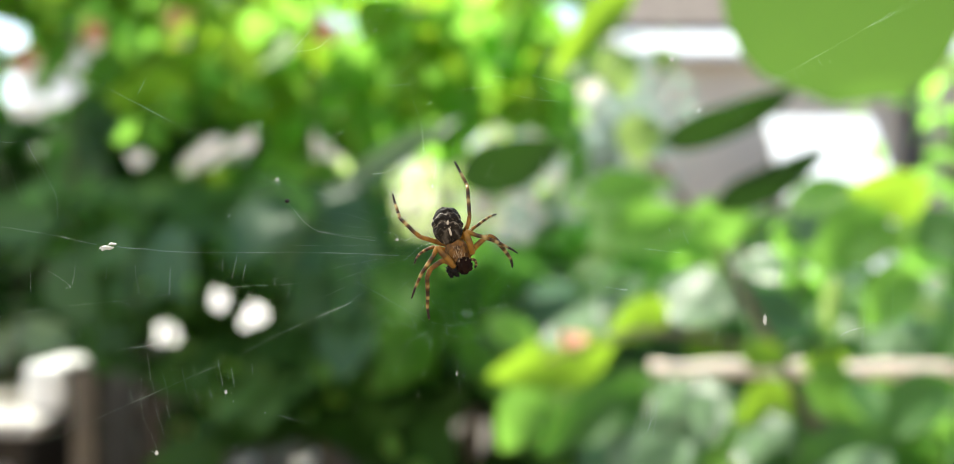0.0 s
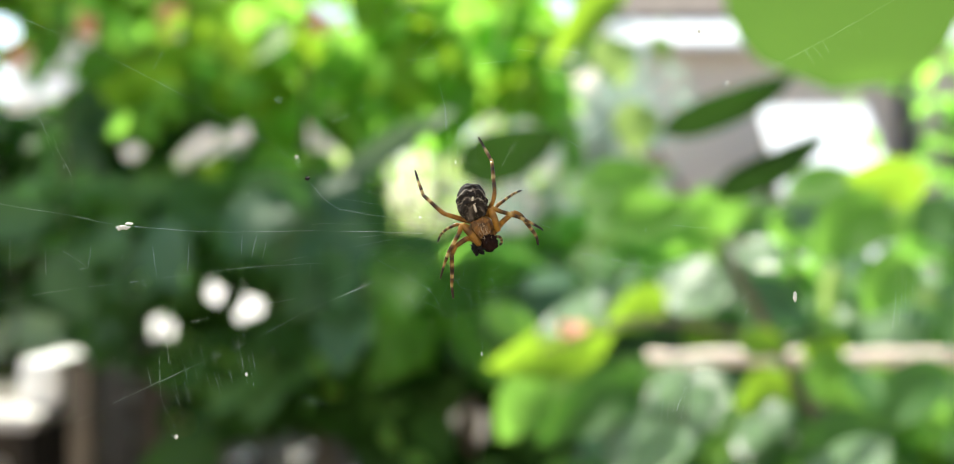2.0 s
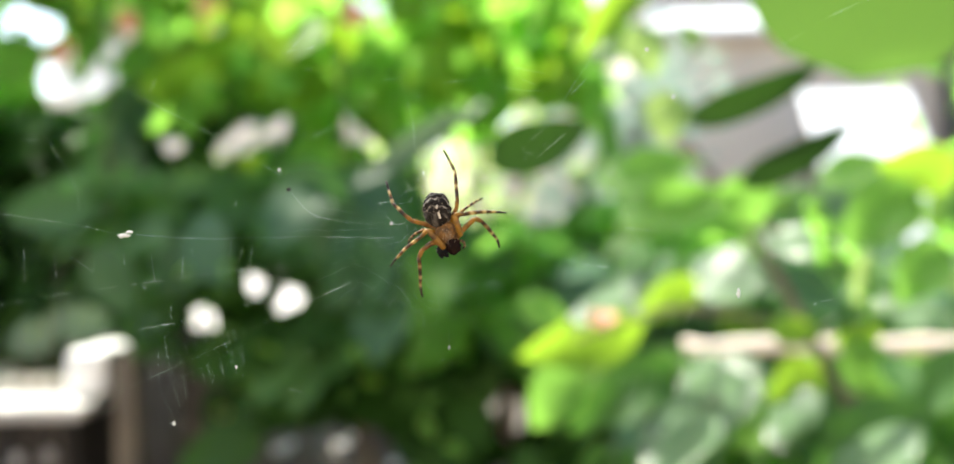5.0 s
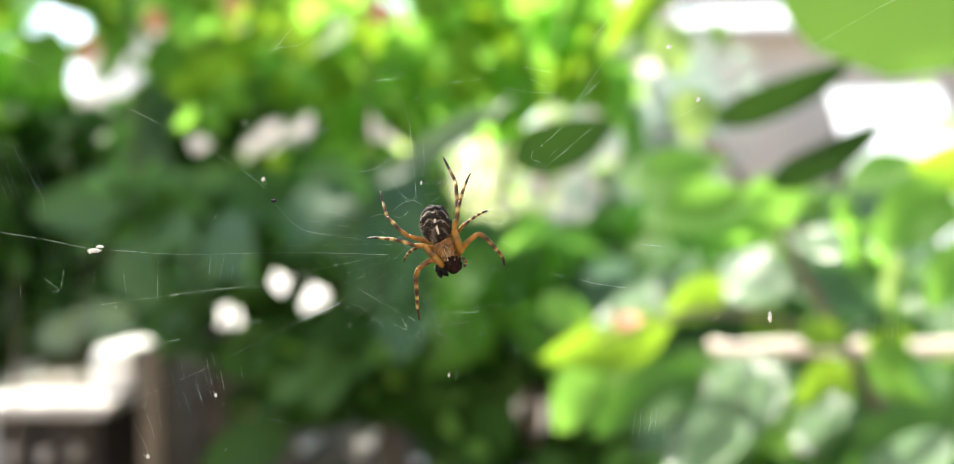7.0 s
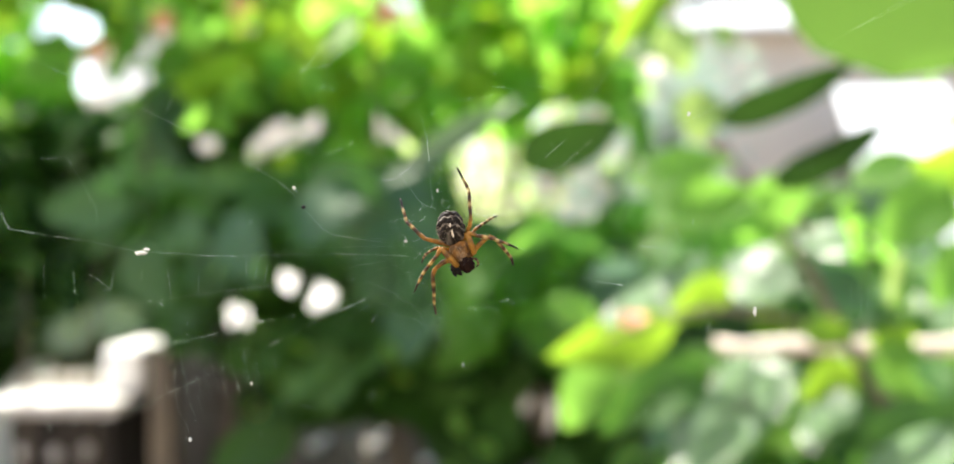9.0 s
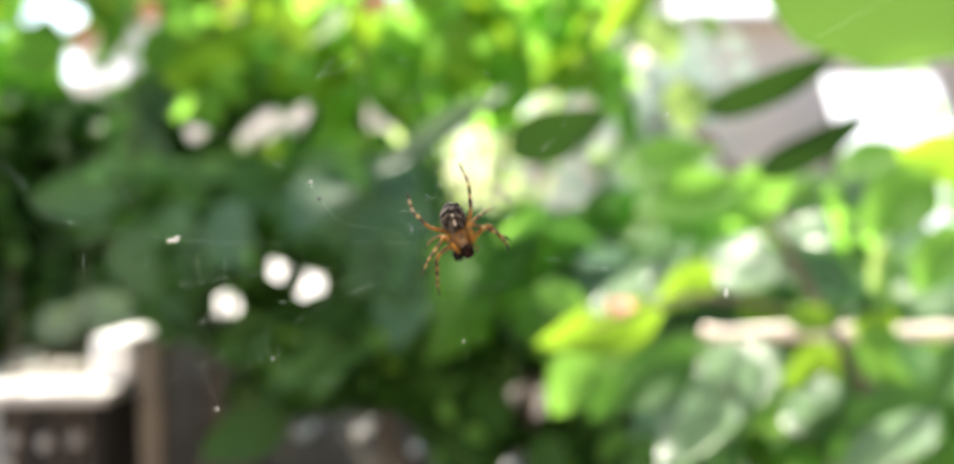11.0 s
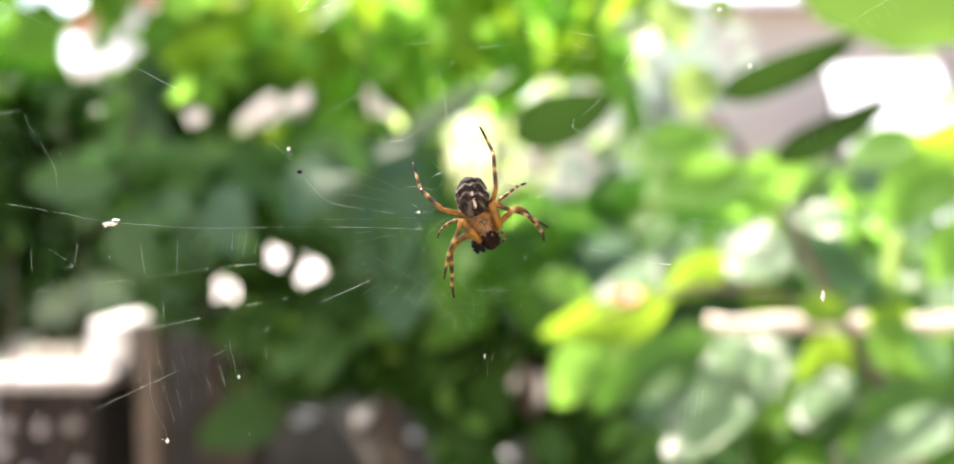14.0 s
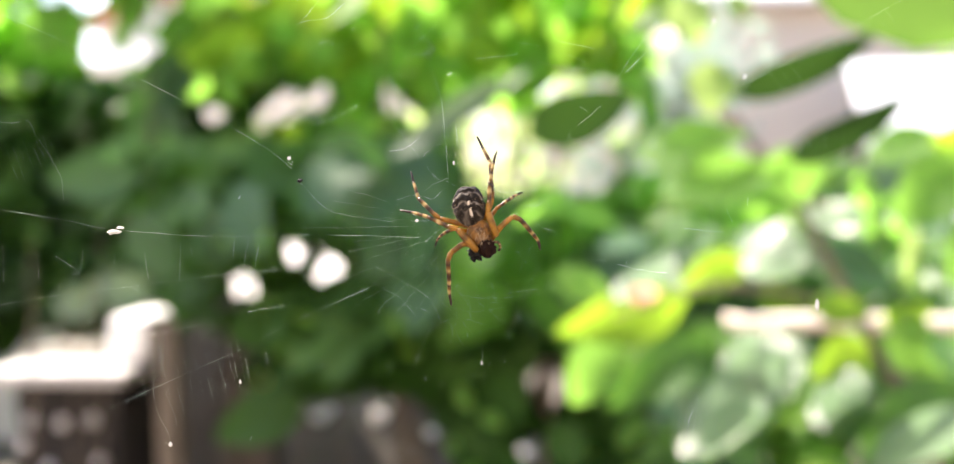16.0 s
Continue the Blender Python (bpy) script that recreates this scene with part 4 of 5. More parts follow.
LOW_SPRAY = [
    ("grey", -1.104, 2.450, 0.967, -0.903, 2.400, 0.949, 0.088, 80),
    ("grey", -1.211, 2.500, 0.925, -1.083, 2.450, 0.908, 0.090, 80),
    ("dark", -0.502, 2.100, 0.768, -0.674, 2.050, 0.693, 0.116, 78),
    ("deep", -0.216, 2.100, 0.793, -0.140, 2.050, 0.694, 0.116, 80),
    ("lime", -0.652, 2.300, 0.788, -0.633, 2.300, 0.738, 0.048, -60),
    # Tiny lime leaves added as spots of sunlight in the dark foliage.
    ("lime", -0.960, 2.200, 1.131, -0.955, 2.200, 1.118, 0.015, -50),
    ("lime", -1.120, 2.200, 1.081, -1.115, 2.200, 1.068, 0.015, -50),
    ("lime", -0.993, 2.200, 1.004, -0.988, 2.200, 0.988, 0.015, -50),
    ("lime", -1.029, 2.200, 0.967, -1.024, 2.200, 0.952, 0.018, -50),
    ("lime", -0.427, 2.200, 1.146, -0.422, 2.200, 1.128, 0.020, -50),
    ("lime", -1.112, 2.200, 0.966, -1.107, 2.200, 0.952, 0.015, -50),
    ("lime", -0.353, 2.200, 1.253, -0.348, 2.200, 1.240, 0.013, -50),
]
spray = tagged(new("shrub"), "low spray of grey-green leaves behind the pillar, with tiny lime leaves as light spots", "shrub", group="shrubs")
sprig = tagged(new("shrub"), "tall sprig of fresh green leaves before the far house", "shrub", group="shrubs")
part("stem", mesh_of("stem", *tube_data(smooth_line([(-0.95, 2.62, 0.0), (-1.0, 2.60, 0.9), (-0.98, 2.54, 1.72)], 6), [0.008 - 0.0005 * k for k in range(13)])[:2], BARK), sprig)
for kind, ax, ay, az, bx, by, bz, width, roll in HIGH_SPRAY:
    hang_leaf(sprig, kind, (ax, ay, az), (bx, by, bz), width, roll)
    part("stalk", mesh_of("stalk", *tube_data([(ax, ay, az), ((ax - 0.98) / 2, 2.54, az - 0.02), (-0.98, 2.55, min(az, 1.70))], [0.002, 0.0025, 0.003])[:2], BARK), sprig)
for kind, ax, ay, az, bx, by, bz, width, roll in LOW_SPRAY:
    hang_leaf(spray, kind, (ax, ay, az), (bx, by, bz), width, roll)
    part("stem", mesh_of("stem", *tube_data([(ax, ay + 0.01, 0.0), (ax - 0.02, ay + 0.02, az * 0.6), (ax, ay, az)], [0.004, 0.003, 0.002])[:2], BARK), spray)
fill = random.Random(31)
for i in range(230):
    p = Vector((fill.uniform(0.14, 1.02), fill.uniform(1.37, 1.75), fill.uniform(0.74, 1.25)))
    d = Vector((fill.uniform(-1, 0.6), fill.uniform(-0.7, 0.1), fill.uniform(-0.8, 0.2))).normalized()
    length = fill.uniform(0.06, 0.11)
    kind = fill.choice(("mid", "dark", "mid", "dark", "young", "glossy", "sheen"))
    hang_leaf(bush, kind, p, p + d * length, length * fill.uniform(0.5, 0.65), fill.uniform(10, 70), fill.uniform(-0.7, 0.3))


def blossom(at):
    """A withering flower head of a few curled petals."""
    base = tagged(new("flower"), "small salmon-pink withering flower on the bush", "flower")
    base.location = at
    rng = random.Random(2)
    for i in range(6):
        a = i * 1.05 + rng.uniform(-0.2, 0.2)
        d = Vector((math.cos(a), -0.5, 0.45 * math.sin(a)))
        me = leaf_cloud("petal", [((0, 0, 0), d, rng.uniform(0.009, 0.013), 0.009, 60, 0.2)], PETAL)
        part("petal", me, base)
    v, f, u = tube_data([(0, 0.001, 0), (0.004, 0.012, -0.012), (0.010, 0.03, -0.016)], [0.0012, 0.0011, 0.001])
    part("stalk", mesh_of("stalk", v, f, BARK), base)


blossom((0.069, 0.765, 1.122))
twig(bush, ((0.62, 0.95, 0.0), (0.50, 0.95, 0.6), (0.254, 0.900, 1.099), (0.162, 0.950, 1.265)), 0.009, 0.003)
twig(bush, ((0.159, 1.050, 1.277), (0.200, 1.000, 1.229), (0.251, 0.950, 1.168)), 0.004, 0.0035)
twig(bush, ((0.254, 0.900, 1.099), (0.136, 0.850, 1.119), (0.050, 0.780, 1.104)), 0.004, 0.0015)


# ---------------------------------------------------------------- the web
HUB = Vector((-0.00251, 0.09420, 1.19880))
U = 0.0000501
web = tagged(new("spider_web"), "torn orb web of fine pale silk with dust in it", "web")
web.matrix_basis = pose(*HUB, 0, 0, 3.3)
web_rng = random.Random(17)


def at_web(x, y, out=0.0):
    """A point of the web's plane, in twentieths of a millimetre from the plan's corner; out: towards the wall behind it."""
    return Vector(((x - 722) * U, out * U, (400 - y) * U))


def silk(points, radius, wiggle=0.0, steps=6):
    line = smooth_line([at_web(*p) for p in points], steps)
    if wiggle:
        line = [p + Vector((web_rng.gauss(0, wiggle), web_rng.gauss(0, wiggle), web_rng.gauss(0, wiggle))) * U for p in line]
    shift = web_rng.uniform(0, 50)
    radii = [1.2 * radius * MM * max(0.15, 0.75 + 1.3 * noise.noise(Vector((shift, k * 0.37, 0)))) for k in range(len(line))]
    return tube_data(line, radii, 4, False)


def thread(name, points, radius, wiggle=0.0):
    v, f, u = silk(points, radius, wiggle)
    return part(name, mesh_of(name, v, f, SILK), web)


MM = 0.001
MAIN_THREADS = [
    ((-101, 355), (-42, 366), (58, 383), (127, 398), (207, 406), (286, 412), (386, 412), (496, 412), (636, 417)),
    ((-106, 529), (-46, 521), (54, 505), (155, 494), (255, 482), (355, 471), (475, 465)),
    ((8, 750), (99, 706), (150, 682), (251, 637), (352, 593), (433, 551), (554, 498)),
    ((-72, 35), (16, 73), (105, 114), (191, 158), (272, 201), (350, 245), (399, 276), (434, 306)),
    ((445, 325), (482, 366), (517, 380), (596, 392)),
    ((1459, 17), (1329, 90), (1259, 126), (1209, 153), (1159, 177), (1108, 201)),
]
SHORT_A = [
    ((111, 64), (126, 50)),
    ((196, 143), (211, 114)),
    ((-38, 225), (-18, 227), (7, 223), (14, 229)),
    ((14, 229), (23, 250), (39, 275), (60, 315), (63, 355)),
    ((46, 442), (68, 455), (85, 470)),
    ((85, 470), (72, 473)),
    ((-38, 423), (-38, 483)),
    ((17, 436), (19, 479)),
    ((92, 435), (87, 465)),
    ((144, 438), (142, 458)),
    ((191, 435), (194, 457), (198, 487)),
    ((251, 423), (249, 458), (248, 488)),
    ((338, 420), (336, 449)),
]
SHORT_B = [
    ((361, 420), (353, 455)),
    ((377, 430), (370, 460)),
    ((155, 494), (167, 493), (182, 501)),
    ((226, 528), (226, 558)),
    ((212, 583), (216, 628)),
    ((201, 618), (202, 678), (211, 708)),
    ((211, 708), (224, 734), (228, 753)),
    ((226, 752), (217, 747)),
    ((180, 632), (188, 668)),
    ((220, 658), (239, 719)),
    ((313, 630), (321, 665)),
    ((289, 644), (300, 680)),
]
SHORT_C = [
    ((328, 585), (335, 625), (344, 665)),
    ((339, 646), (343, 652)),
    ((352, 610), (358, 643)),
    ((386, 601), (388, 621)),
    ((477, 617), (476, 628)),
    ((430, 690), (455, 696), (480, 704)),
    ((21, 685), (18, 710), (10, 727)),
    ((-43, 694), (-32, 734)),
    ((241, 659), (251, 704)),
    ((162, 577), (213, 569), (283, 555)),
    ((359, 535), (424, 524)),
]
CREST = [
    ((443, 76), (461, 69), (495, 64), (524, 40)),
    ((454, 68), (484, 34)),
    ((480, 106), (496, 101), (504, 110)),
    ((530, 87), (539, 79)),
    ((612, 126), (659, 124)),
    ((652, 101), (666, 120)),
    ((729, 132), (781, 128), (797, 124)),
    ((796, 107), (833, 113)),
    ((830, 139), (867, 147), (915, 151)),
    ((861, 105), (920, 119)),
    ((589, 278), (615, 274), (645, 253)),
    ((477, 233), (505, 223), (540, 205)),
]
DIAGONAL = [
    ((1020, 73), (965, 151), (944, 186)),
    ((979, 211), (938, 245), (901, 275)),
    ((893, 240), (929, 210)),
    ((880, 246), (879, 260), (894, 267), (902, 276)),
    ((666, 166), (676, 206), (679, 251)),
    ((679, 251), (683, 291), (685, 318)),
    ((697, 231), (699, 266), (696, 288)),
    ((754, 335), (772, 345), (807, 344), (869, 333)),
    ((795, 365), (825, 368), (847, 352)),
    ((905, 453), (935, 458)),
    ((1061, 406), (1126, 413)),
    ((1416, 430), (1461, 432)),
]
ODDS = [
    ((1095, 96), (1110, 80), (1126, 69)),
    ((1103, 68), (1112, 80)),
    ((981, 64), (1007, 33)),
    ((969, 156), (1016, 112)),
    ((1180, 535), (1196, 524)),
    ((1192, 550), (1178, 584)),
    ((1410, 560), (1425, 551), (1455, 544)),
    ((1067, 724), (1084, 681)),
    ((562, 461), (610, 488), (644, 510), (666, 539)),
    ((774, 509), (826, 502)),
    ((826, 398), (856, 411)),
]
WISP = [
    ((955, 463), (985, 471), (1033, 478)),
]
KNOT = [
    ((393, 193), (402, 199), (405, 189)),
    ((402, 199), (398, 185)),
    ((421, 289), (433, 297), (431, 283)),
    ((346, 353), (350, 346)),
    ((359, 739), (357, 744)),
    ((683, 159), (691, 154)),
]
FLOSS = [
    ((647, 343), (662, 331), (680, 328), (695, 335)),
    ((602, 356), (629, 349), (657, 355), (673, 343)),
    ((658, 313), (670, 325), (686, 322)),
    ((700, 322), (709, 330), (722, 322)),
    ((646, 425), (660, 413), (672, 403), (691, 396)),
    ((621, 376), (646, 391), (659, 385)),
    ((693, 496), (706, 510), (744, 517), (786, 515)),
    ((744, 511), (750, 523), (760, 519), (752, 513)),
]
FLOSS_LOW = [
    ((644, 511), (674, 525), (696, 546), (728, 579)),
    ((729, 522), (759, 547), (791, 573)),
    ((653, 565), (694, 548), (743, 559)),
    ((623, 492), (654, 519), (669, 555)),
    ((689, 531), (719, 538), (774, 531)),
    ((604, 524), (644, 535), (683, 556), (705, 592)),
    ((564, 493), (604, 514), (630, 545)),
    ((699, 506), (714, 526), (719, 556)),
]
# torn sheets of parallel capture threads: first thread, step to the next, how many
SHEETS = [((536, -76), (794, -64), (3, 14), 6), ((1197, 161), (1220, 187), (14.0, -7.2), 11), ((1249, 267), (1248, 305), (13.5, -2.9), 11), ((-31, 259), (-5, 332), (10.1, -2.8), 9), ((1051, 673), (1038, 753), (9.0, -1.9), 8), ((214, 603), (235, 699), (17.1, -5.7), 8), ((524, 40), (574, -4), (17.6, 12.2), 8), ((1294, 107), (1311, 129), (14.0, -7.7), 7), ((1456, 459), (1447, 599), (10.0, 0.2), 6)]
for i, row in enumerate(MAIN_THREADS):
    thread("radial_thread", row, web_rng.uniform(0.0038, 0.0050) * (0.65 if i in (1, 2) else 1.0), 0.2)
for rows, radius in ((SHORT_A, 0.0038), (SHORT_B, 0.0036), (SHORT_C, 0.0036), (CREST, 0.0042), (DIAGONAL, 0.0046), (ODDS, 0.0042), (WISP, 0.0085), (KNOT, 0.0085), (FLOSS, 0.0034), (FLOSS_LOW, 0.0024)):
    for row in rows:
        thread("loose_thread", row, radius, 0.45)
fine = []
for a in (158, 163, 169, 174, 180, 187, 191, 197, 202, 209, 214, 221, 228, 236, 247, 259, 274, 288, 301, 20, 38, 62, 88, 104, 127):
    c, w = math.cos(radians(a)), -math.sin(radians(a))
    r0, r1 = web_rng.uniform(60, 110), web_rng.uniform(170, 330)
    fine.append(silk([(722 + c * r, 400 + w * r) for r in (r0, r0 * 0.67 + r1 * 0.33, r0 * 0.33 + r1 * 0.67, r1)], web_rng.uniform(0.0008, 0.0017), 0.7))
for (ax, ay), (bx, by), (sx, sy), count in SHEETS:
    for i in range(count):
        q0, q1 = web_rng.uniform(0, 0.2), web_rng.uniform(0.75, 1.0)
        ends = [(ax + (bx - ax) * q + sx * i + web_rng.uniform(-2, 2), ay + (by - ay) * q + sy * i + web_rng.uniform(-2, 2)) for q in (q0, (q0 + q1) / 2, q1)]
        fine.append(silk(ends, web_rng.uniform(0.0012, 0.0020), 0.2))
for x0, x1, y0, y1, count in ((20, 470, 425, 700, 16), (960, 1420, 250, 690, 12), (330, 900, 20, 240, 14), (560, 860, 470, 680, 16)):
    for _ in range(count):
        x, y, d = web_rng.uniform(x0, x1), web_rng.uniform(y0, y1), web_rng.uniform(6, 22)
        lean = web_rng.uniform(-0.3, 0.5) if y > 240 else web_rng.uniform(-2.0, 3.0)
        fine.append(silk(((x, y), (x + lean * d * 0.5 + web_rng.uniform(-2, 2), y + d * 0.5), (x + lean * d, y + d)), web_rng.uniform(0.0020, 0.0036), 0.5))
v, f, u = joined(fine)
tagged(part("capture_spiral", mesh_of("capture_spiral", v, f, SILK), web), kind="stuff")
net = []
for k in range(9):
    r = 62 + 13 * k
    a = web_rng.uniform(0, 60)
    while a < 400:
        span = web_rng.uniform(10, 34)
        if web_rng.random() < (0.5 if 190 < a % 360 < 330 else 0.22):
            row = [(722 + math.cos(radians(a + span * q)) * (r + web_rng.uniform(-5, 5)), 400 - math.sin(radians(a + span * q)) * (r + web_rng.uniform(-5, 5)))
                   for q in (0, 0.33, 0.66, 1)]
            net.append(silk(row, web_rng.uniform(0.0009, 0.0018), 1.6))
        a += span * 1.5
v, f, u = joined(net)
tagged(part("hub_net", mesh_of("hub_net", v, f, SILK), web, "crinkled silk net round the hub"), kind="stuff")
beads = []
for row in MAIN_THREADS + SHORT_A + SHORT_B + SHORT_C:
    for _ in range(2 if len(row) < 4 else 5):
        k = web_rng.randrange(len(row) - 1)
        q = web_rng.random()
        p = at_web(row[k][0] + (row[k + 1][0] - row[k][0]) * q, row[k][1] + (row[k + 1][1] - row[k][1]) * q)
        r = web_rng.uniform(0.012, 0.028) * MM
        beads.append(tube_data([p + Vector((0, 0, -r)), p + Vector((0, 0, -r * 0.5)), p + Vector((0, 0, r * 0.5)), p + Vector((0, 0, r))], [r * 0.3, r, r, r * 0.3], 6))
v, f, u = joined(beads)
tagged(part("glue_drops", mesh_of("glue_drops", v, f, SILK), web, "tiny pale drops on the threads"), kind="stuff")
for foot, end in (((-101, 355), (-1.05, 1.80, 1.42)), ((1459, 17), (0.30, 0.62, 1.36))):
    a = at_web(*foot)
    c = web.matrix_basis.inverted() @ Vector(end)
    v, f, u = tube_data([a, a.lerp(c, 0.5), c], [0.006 * MM] * 3, 4, False)
    part("anchor_thread", mesh_of("anchor_thread", v, f, SILK), web)


def fleck(name, x, y, half, material, label, lumps, seed, out=0.0):
    """A crumb of dust or husk caught in the silk."""
    bm = bmesh.new()
    bmesh.ops.create_icosphere(bm, subdivisions=3, radius=1)
    for q in bm.verts:
        q.co *= 1 + lumps * noise.noise(q.co * 2.2 + Vector((seed * 3.3, 0, 0)))
        q.co = Vector((q.co.x * half[0], q.co.y * half[1], q.co.z * half[2])) * MM
    ob = tagged(new(name, finish(bm, name, material)), label, "debris", group="crumbs in the web")
    ob.matrix_basis = web.matrix_basis @ Matrix.Translation(at_web(x, y, out))
    return ob


fleck("dust_fleck", 142, 404, (0.52, 0.20, 0.17), DUST, "white fluffy dust fleck caught on a thread", 0.9, 1)
fleck("dust_fleck", 153, 397, (0.26, 0.13, 0.10), DUST, "white fluffy dust fleck caught on a thread", 0.9, 2)
fleck("dust_fleck", 693, 298, (0.05, 0.05, 0.13), DUST, "white fluff of silk over the spider", 1.2, 9)
fleck("husk", 446, 324, (0.20, 0.15, 0.15), PREY, "tiny dark husk hanging in the silk", 0.6, 3)
fleck("dust_fleck", 429, 288, (0.12, 0.07, 0.14), DUST, "pale dust fleck on a thread", 0.9, 4)
fleck("dust_fleck", 1275, 531, (0.14, 0.10, 0.40), DUST, "small white chip hanging in the silk", 0.8, 5)
fleck("dust_fleck", 735, 621, (0.06, 0.06, 0.19), DUST, "tiny white chip hanging in the silk", 0.4, 6)
fleck("dust_fleck", 1158, 165, (0.16, 0.12, 0.20), DUST, "small white dust fleck in the silk", 0.9, 7)
fleck("dust_fleck", 633, 390, (0.12, 0.07, 0.10), DUST, "small white dust fleck in the silk", 0.8, 8)
fleck("dust_fleck", 1110, 77, (0.17, 0.08, 0.14), DUST, "small white dust fleck in the silk", 1.0, 10)
fleck("dust_fleck", 343, 649, (0.09, 0.07, 0.16), DUST, "small white dust fleck in the silk", 0.8, 11)
fleck("dust_fleck", 227, 751, (0.13, 0.07, 0.16), DUST, "small white dust fleck in the silk", 1.0, 12)


# ---------------------------------------------------------------- the spider
spider = tagged(new("spider"), "small orb spider with banded amber legs, hanging head down", "spider")
SPIDER_AT = (-0.00233, 0.09250, 1.19898)
spider.matrix_basis = pose(*SPIDER_AT, 0, 0, 3.3)


def ovoid(name, material, centre, half, tilt=(0, 0, 0), egg=0.0, lumps=0.0, seg=32):
    bm = bmesh.new()
    bmesh.ops.create_uvsphere(bm, u_segments=seg, v_segments=seg // 2, radius=1)
    rot = Euler([radians(a) for a in tilt]).to_matrix()
    for v in bm.verts:
        c = v.co.copy()
        k = 1 + egg * c.z
        c = Vector((c.x * k, c.y * k, c.z))
        c *= 1 + lumps * noise.noise(c * 3.0)
        v.co = (rot @ Vector((c.x * half[0], c.y * half[1], c.z * half[2])) + Vector(centre)) * MM
    return finish(bm, name, material, True)


def limb(points, r0, r1, sides=9, swell=0.0):
    line = smooth_line(points, 5)
    n = len(line) - 1
    radii = [(r0 + (r1 - r0) * k / n) * (1 + swell * math.sin(math.pi * k / n)) for k in range(n + 1)]
    return tube_data([p * MM for p in line], [r * MM for r in radii], sides)


def bristles(points, rng, count, length):
    """Fine hairs standing off a limb."""
    out = []
    line = smooth_line(points, 8)
    for _ in range(count):
        p = line[rng.randrange(len(line))]
        d = Vector((rng.uniform(-1, 1), rng.uniform(-1, 1), rng.uniform(-1, 1))).normalized()
        out.append(tube_data([p * MM, (p + d * length * 0.6) * MM, (p + d * length + Vector((0, 0, -0.05))) * MM], [0.014 * MM, 0.010 * MM, 0.004 * MM], 3, False))
    return out


# joints in the spider's own space, millimetres: foot of the femur, knee, ends of patella, tibia, metatarsus and tarsus
S = 0.01686


def joint(zx, zy, y):
    return Vector(((zx - 420) * S, y, -(zy - 470) * S))


LEGS = {
    "hind_a": [(405, 478, 0.2), (265, 436, -0.7), (236, 412, -0.7), (166, 344, 0.1), (140, 266, 0.9), (128, 220, 1.3)],
    "hind_b": [(470, 455, 0.2), (506, 372, -0.8), (512, 330, -0.8), (503, 180, 0.0), (465, 100, 0.9), (442, 55, 1.3)],
    "third_a": [(395, 500, 0.3), (335, 488, -0.2), (312, 494, -0.2), (272, 516, 0.3), (250, 540, 0.9), (238, 572, 1.3)],
    "third_b": [(490, 455, 0.3), (528, 398, -0.2), (548, 382, -0.2), (598, 347, 0.4), (628, 331, 0.9), (655, 322, 1.3)],
    "fore_a": [(440, 585, -0.1), (385, 556, -0.5), (318, 596, -0.6), (302, 636, -0.5), (305, 730, 0.3), (304, 795, 0.9), (312, 855, 1.3)],
    "fore_b": [(500, 545, -0.1), (545, 484, -0.5), (604, 432, -0.6), (640, 445, -0.5), (692, 505, 0.3), (728, 552, 0.9), (738, 592, 1.3)],
}
hair_rng = random.Random(5)
for key, rows in LEGS.items():
    j = [joint(*r) for r in rows]
    knee = len(j) - 5
    big = 1.15 if key.startswith("fore") else (0.8 if key.startswith("third") else 1.0)
    v, f, u = limb(j[:knee + 1], 0.20 * big, 0.17 * big, swell=0.15)
    leg = part("leg", mesh_of("leg", v, f, FEMUR_SKIN, uvs=u), spider, "translucent amber leg with dark and cream rings")
    whole = sum((b - a).length for a, b in zip(j[knee:], j[knee + 1:]))
    run, hairs = 0.0, []
    widths = (0.185, 0.165, 0.145, 0.11, 0.075, 0.045)
    for i, name in enumerate(("patella", "tibia", "metatarsus", "tarsus")):
        a, c = j[knee + i], j[knee + i + 1]
        bend = (a + c) / 2 + Vector((0, -0.04, 0.02))
        v, f, u = limb((a, bend, c), widths[i] * big, widths[i + 1] * big, swell=0.08)
        d = (c - a).length
        u = [((run + q[0] * d) / whole, q[1]) for q in u]
        hairs += bristles((a, c), hair_rng, 9, 0.24)
        part(name, mesh_of(name, v, f, SHANK_SKIN, uvs=u), leg)
        run += d
    v, f, u = joined(hairs)
    tagged(part("bristles", mesh_of("bristles", v, f, BRISTLE), leg), kind="stuff")


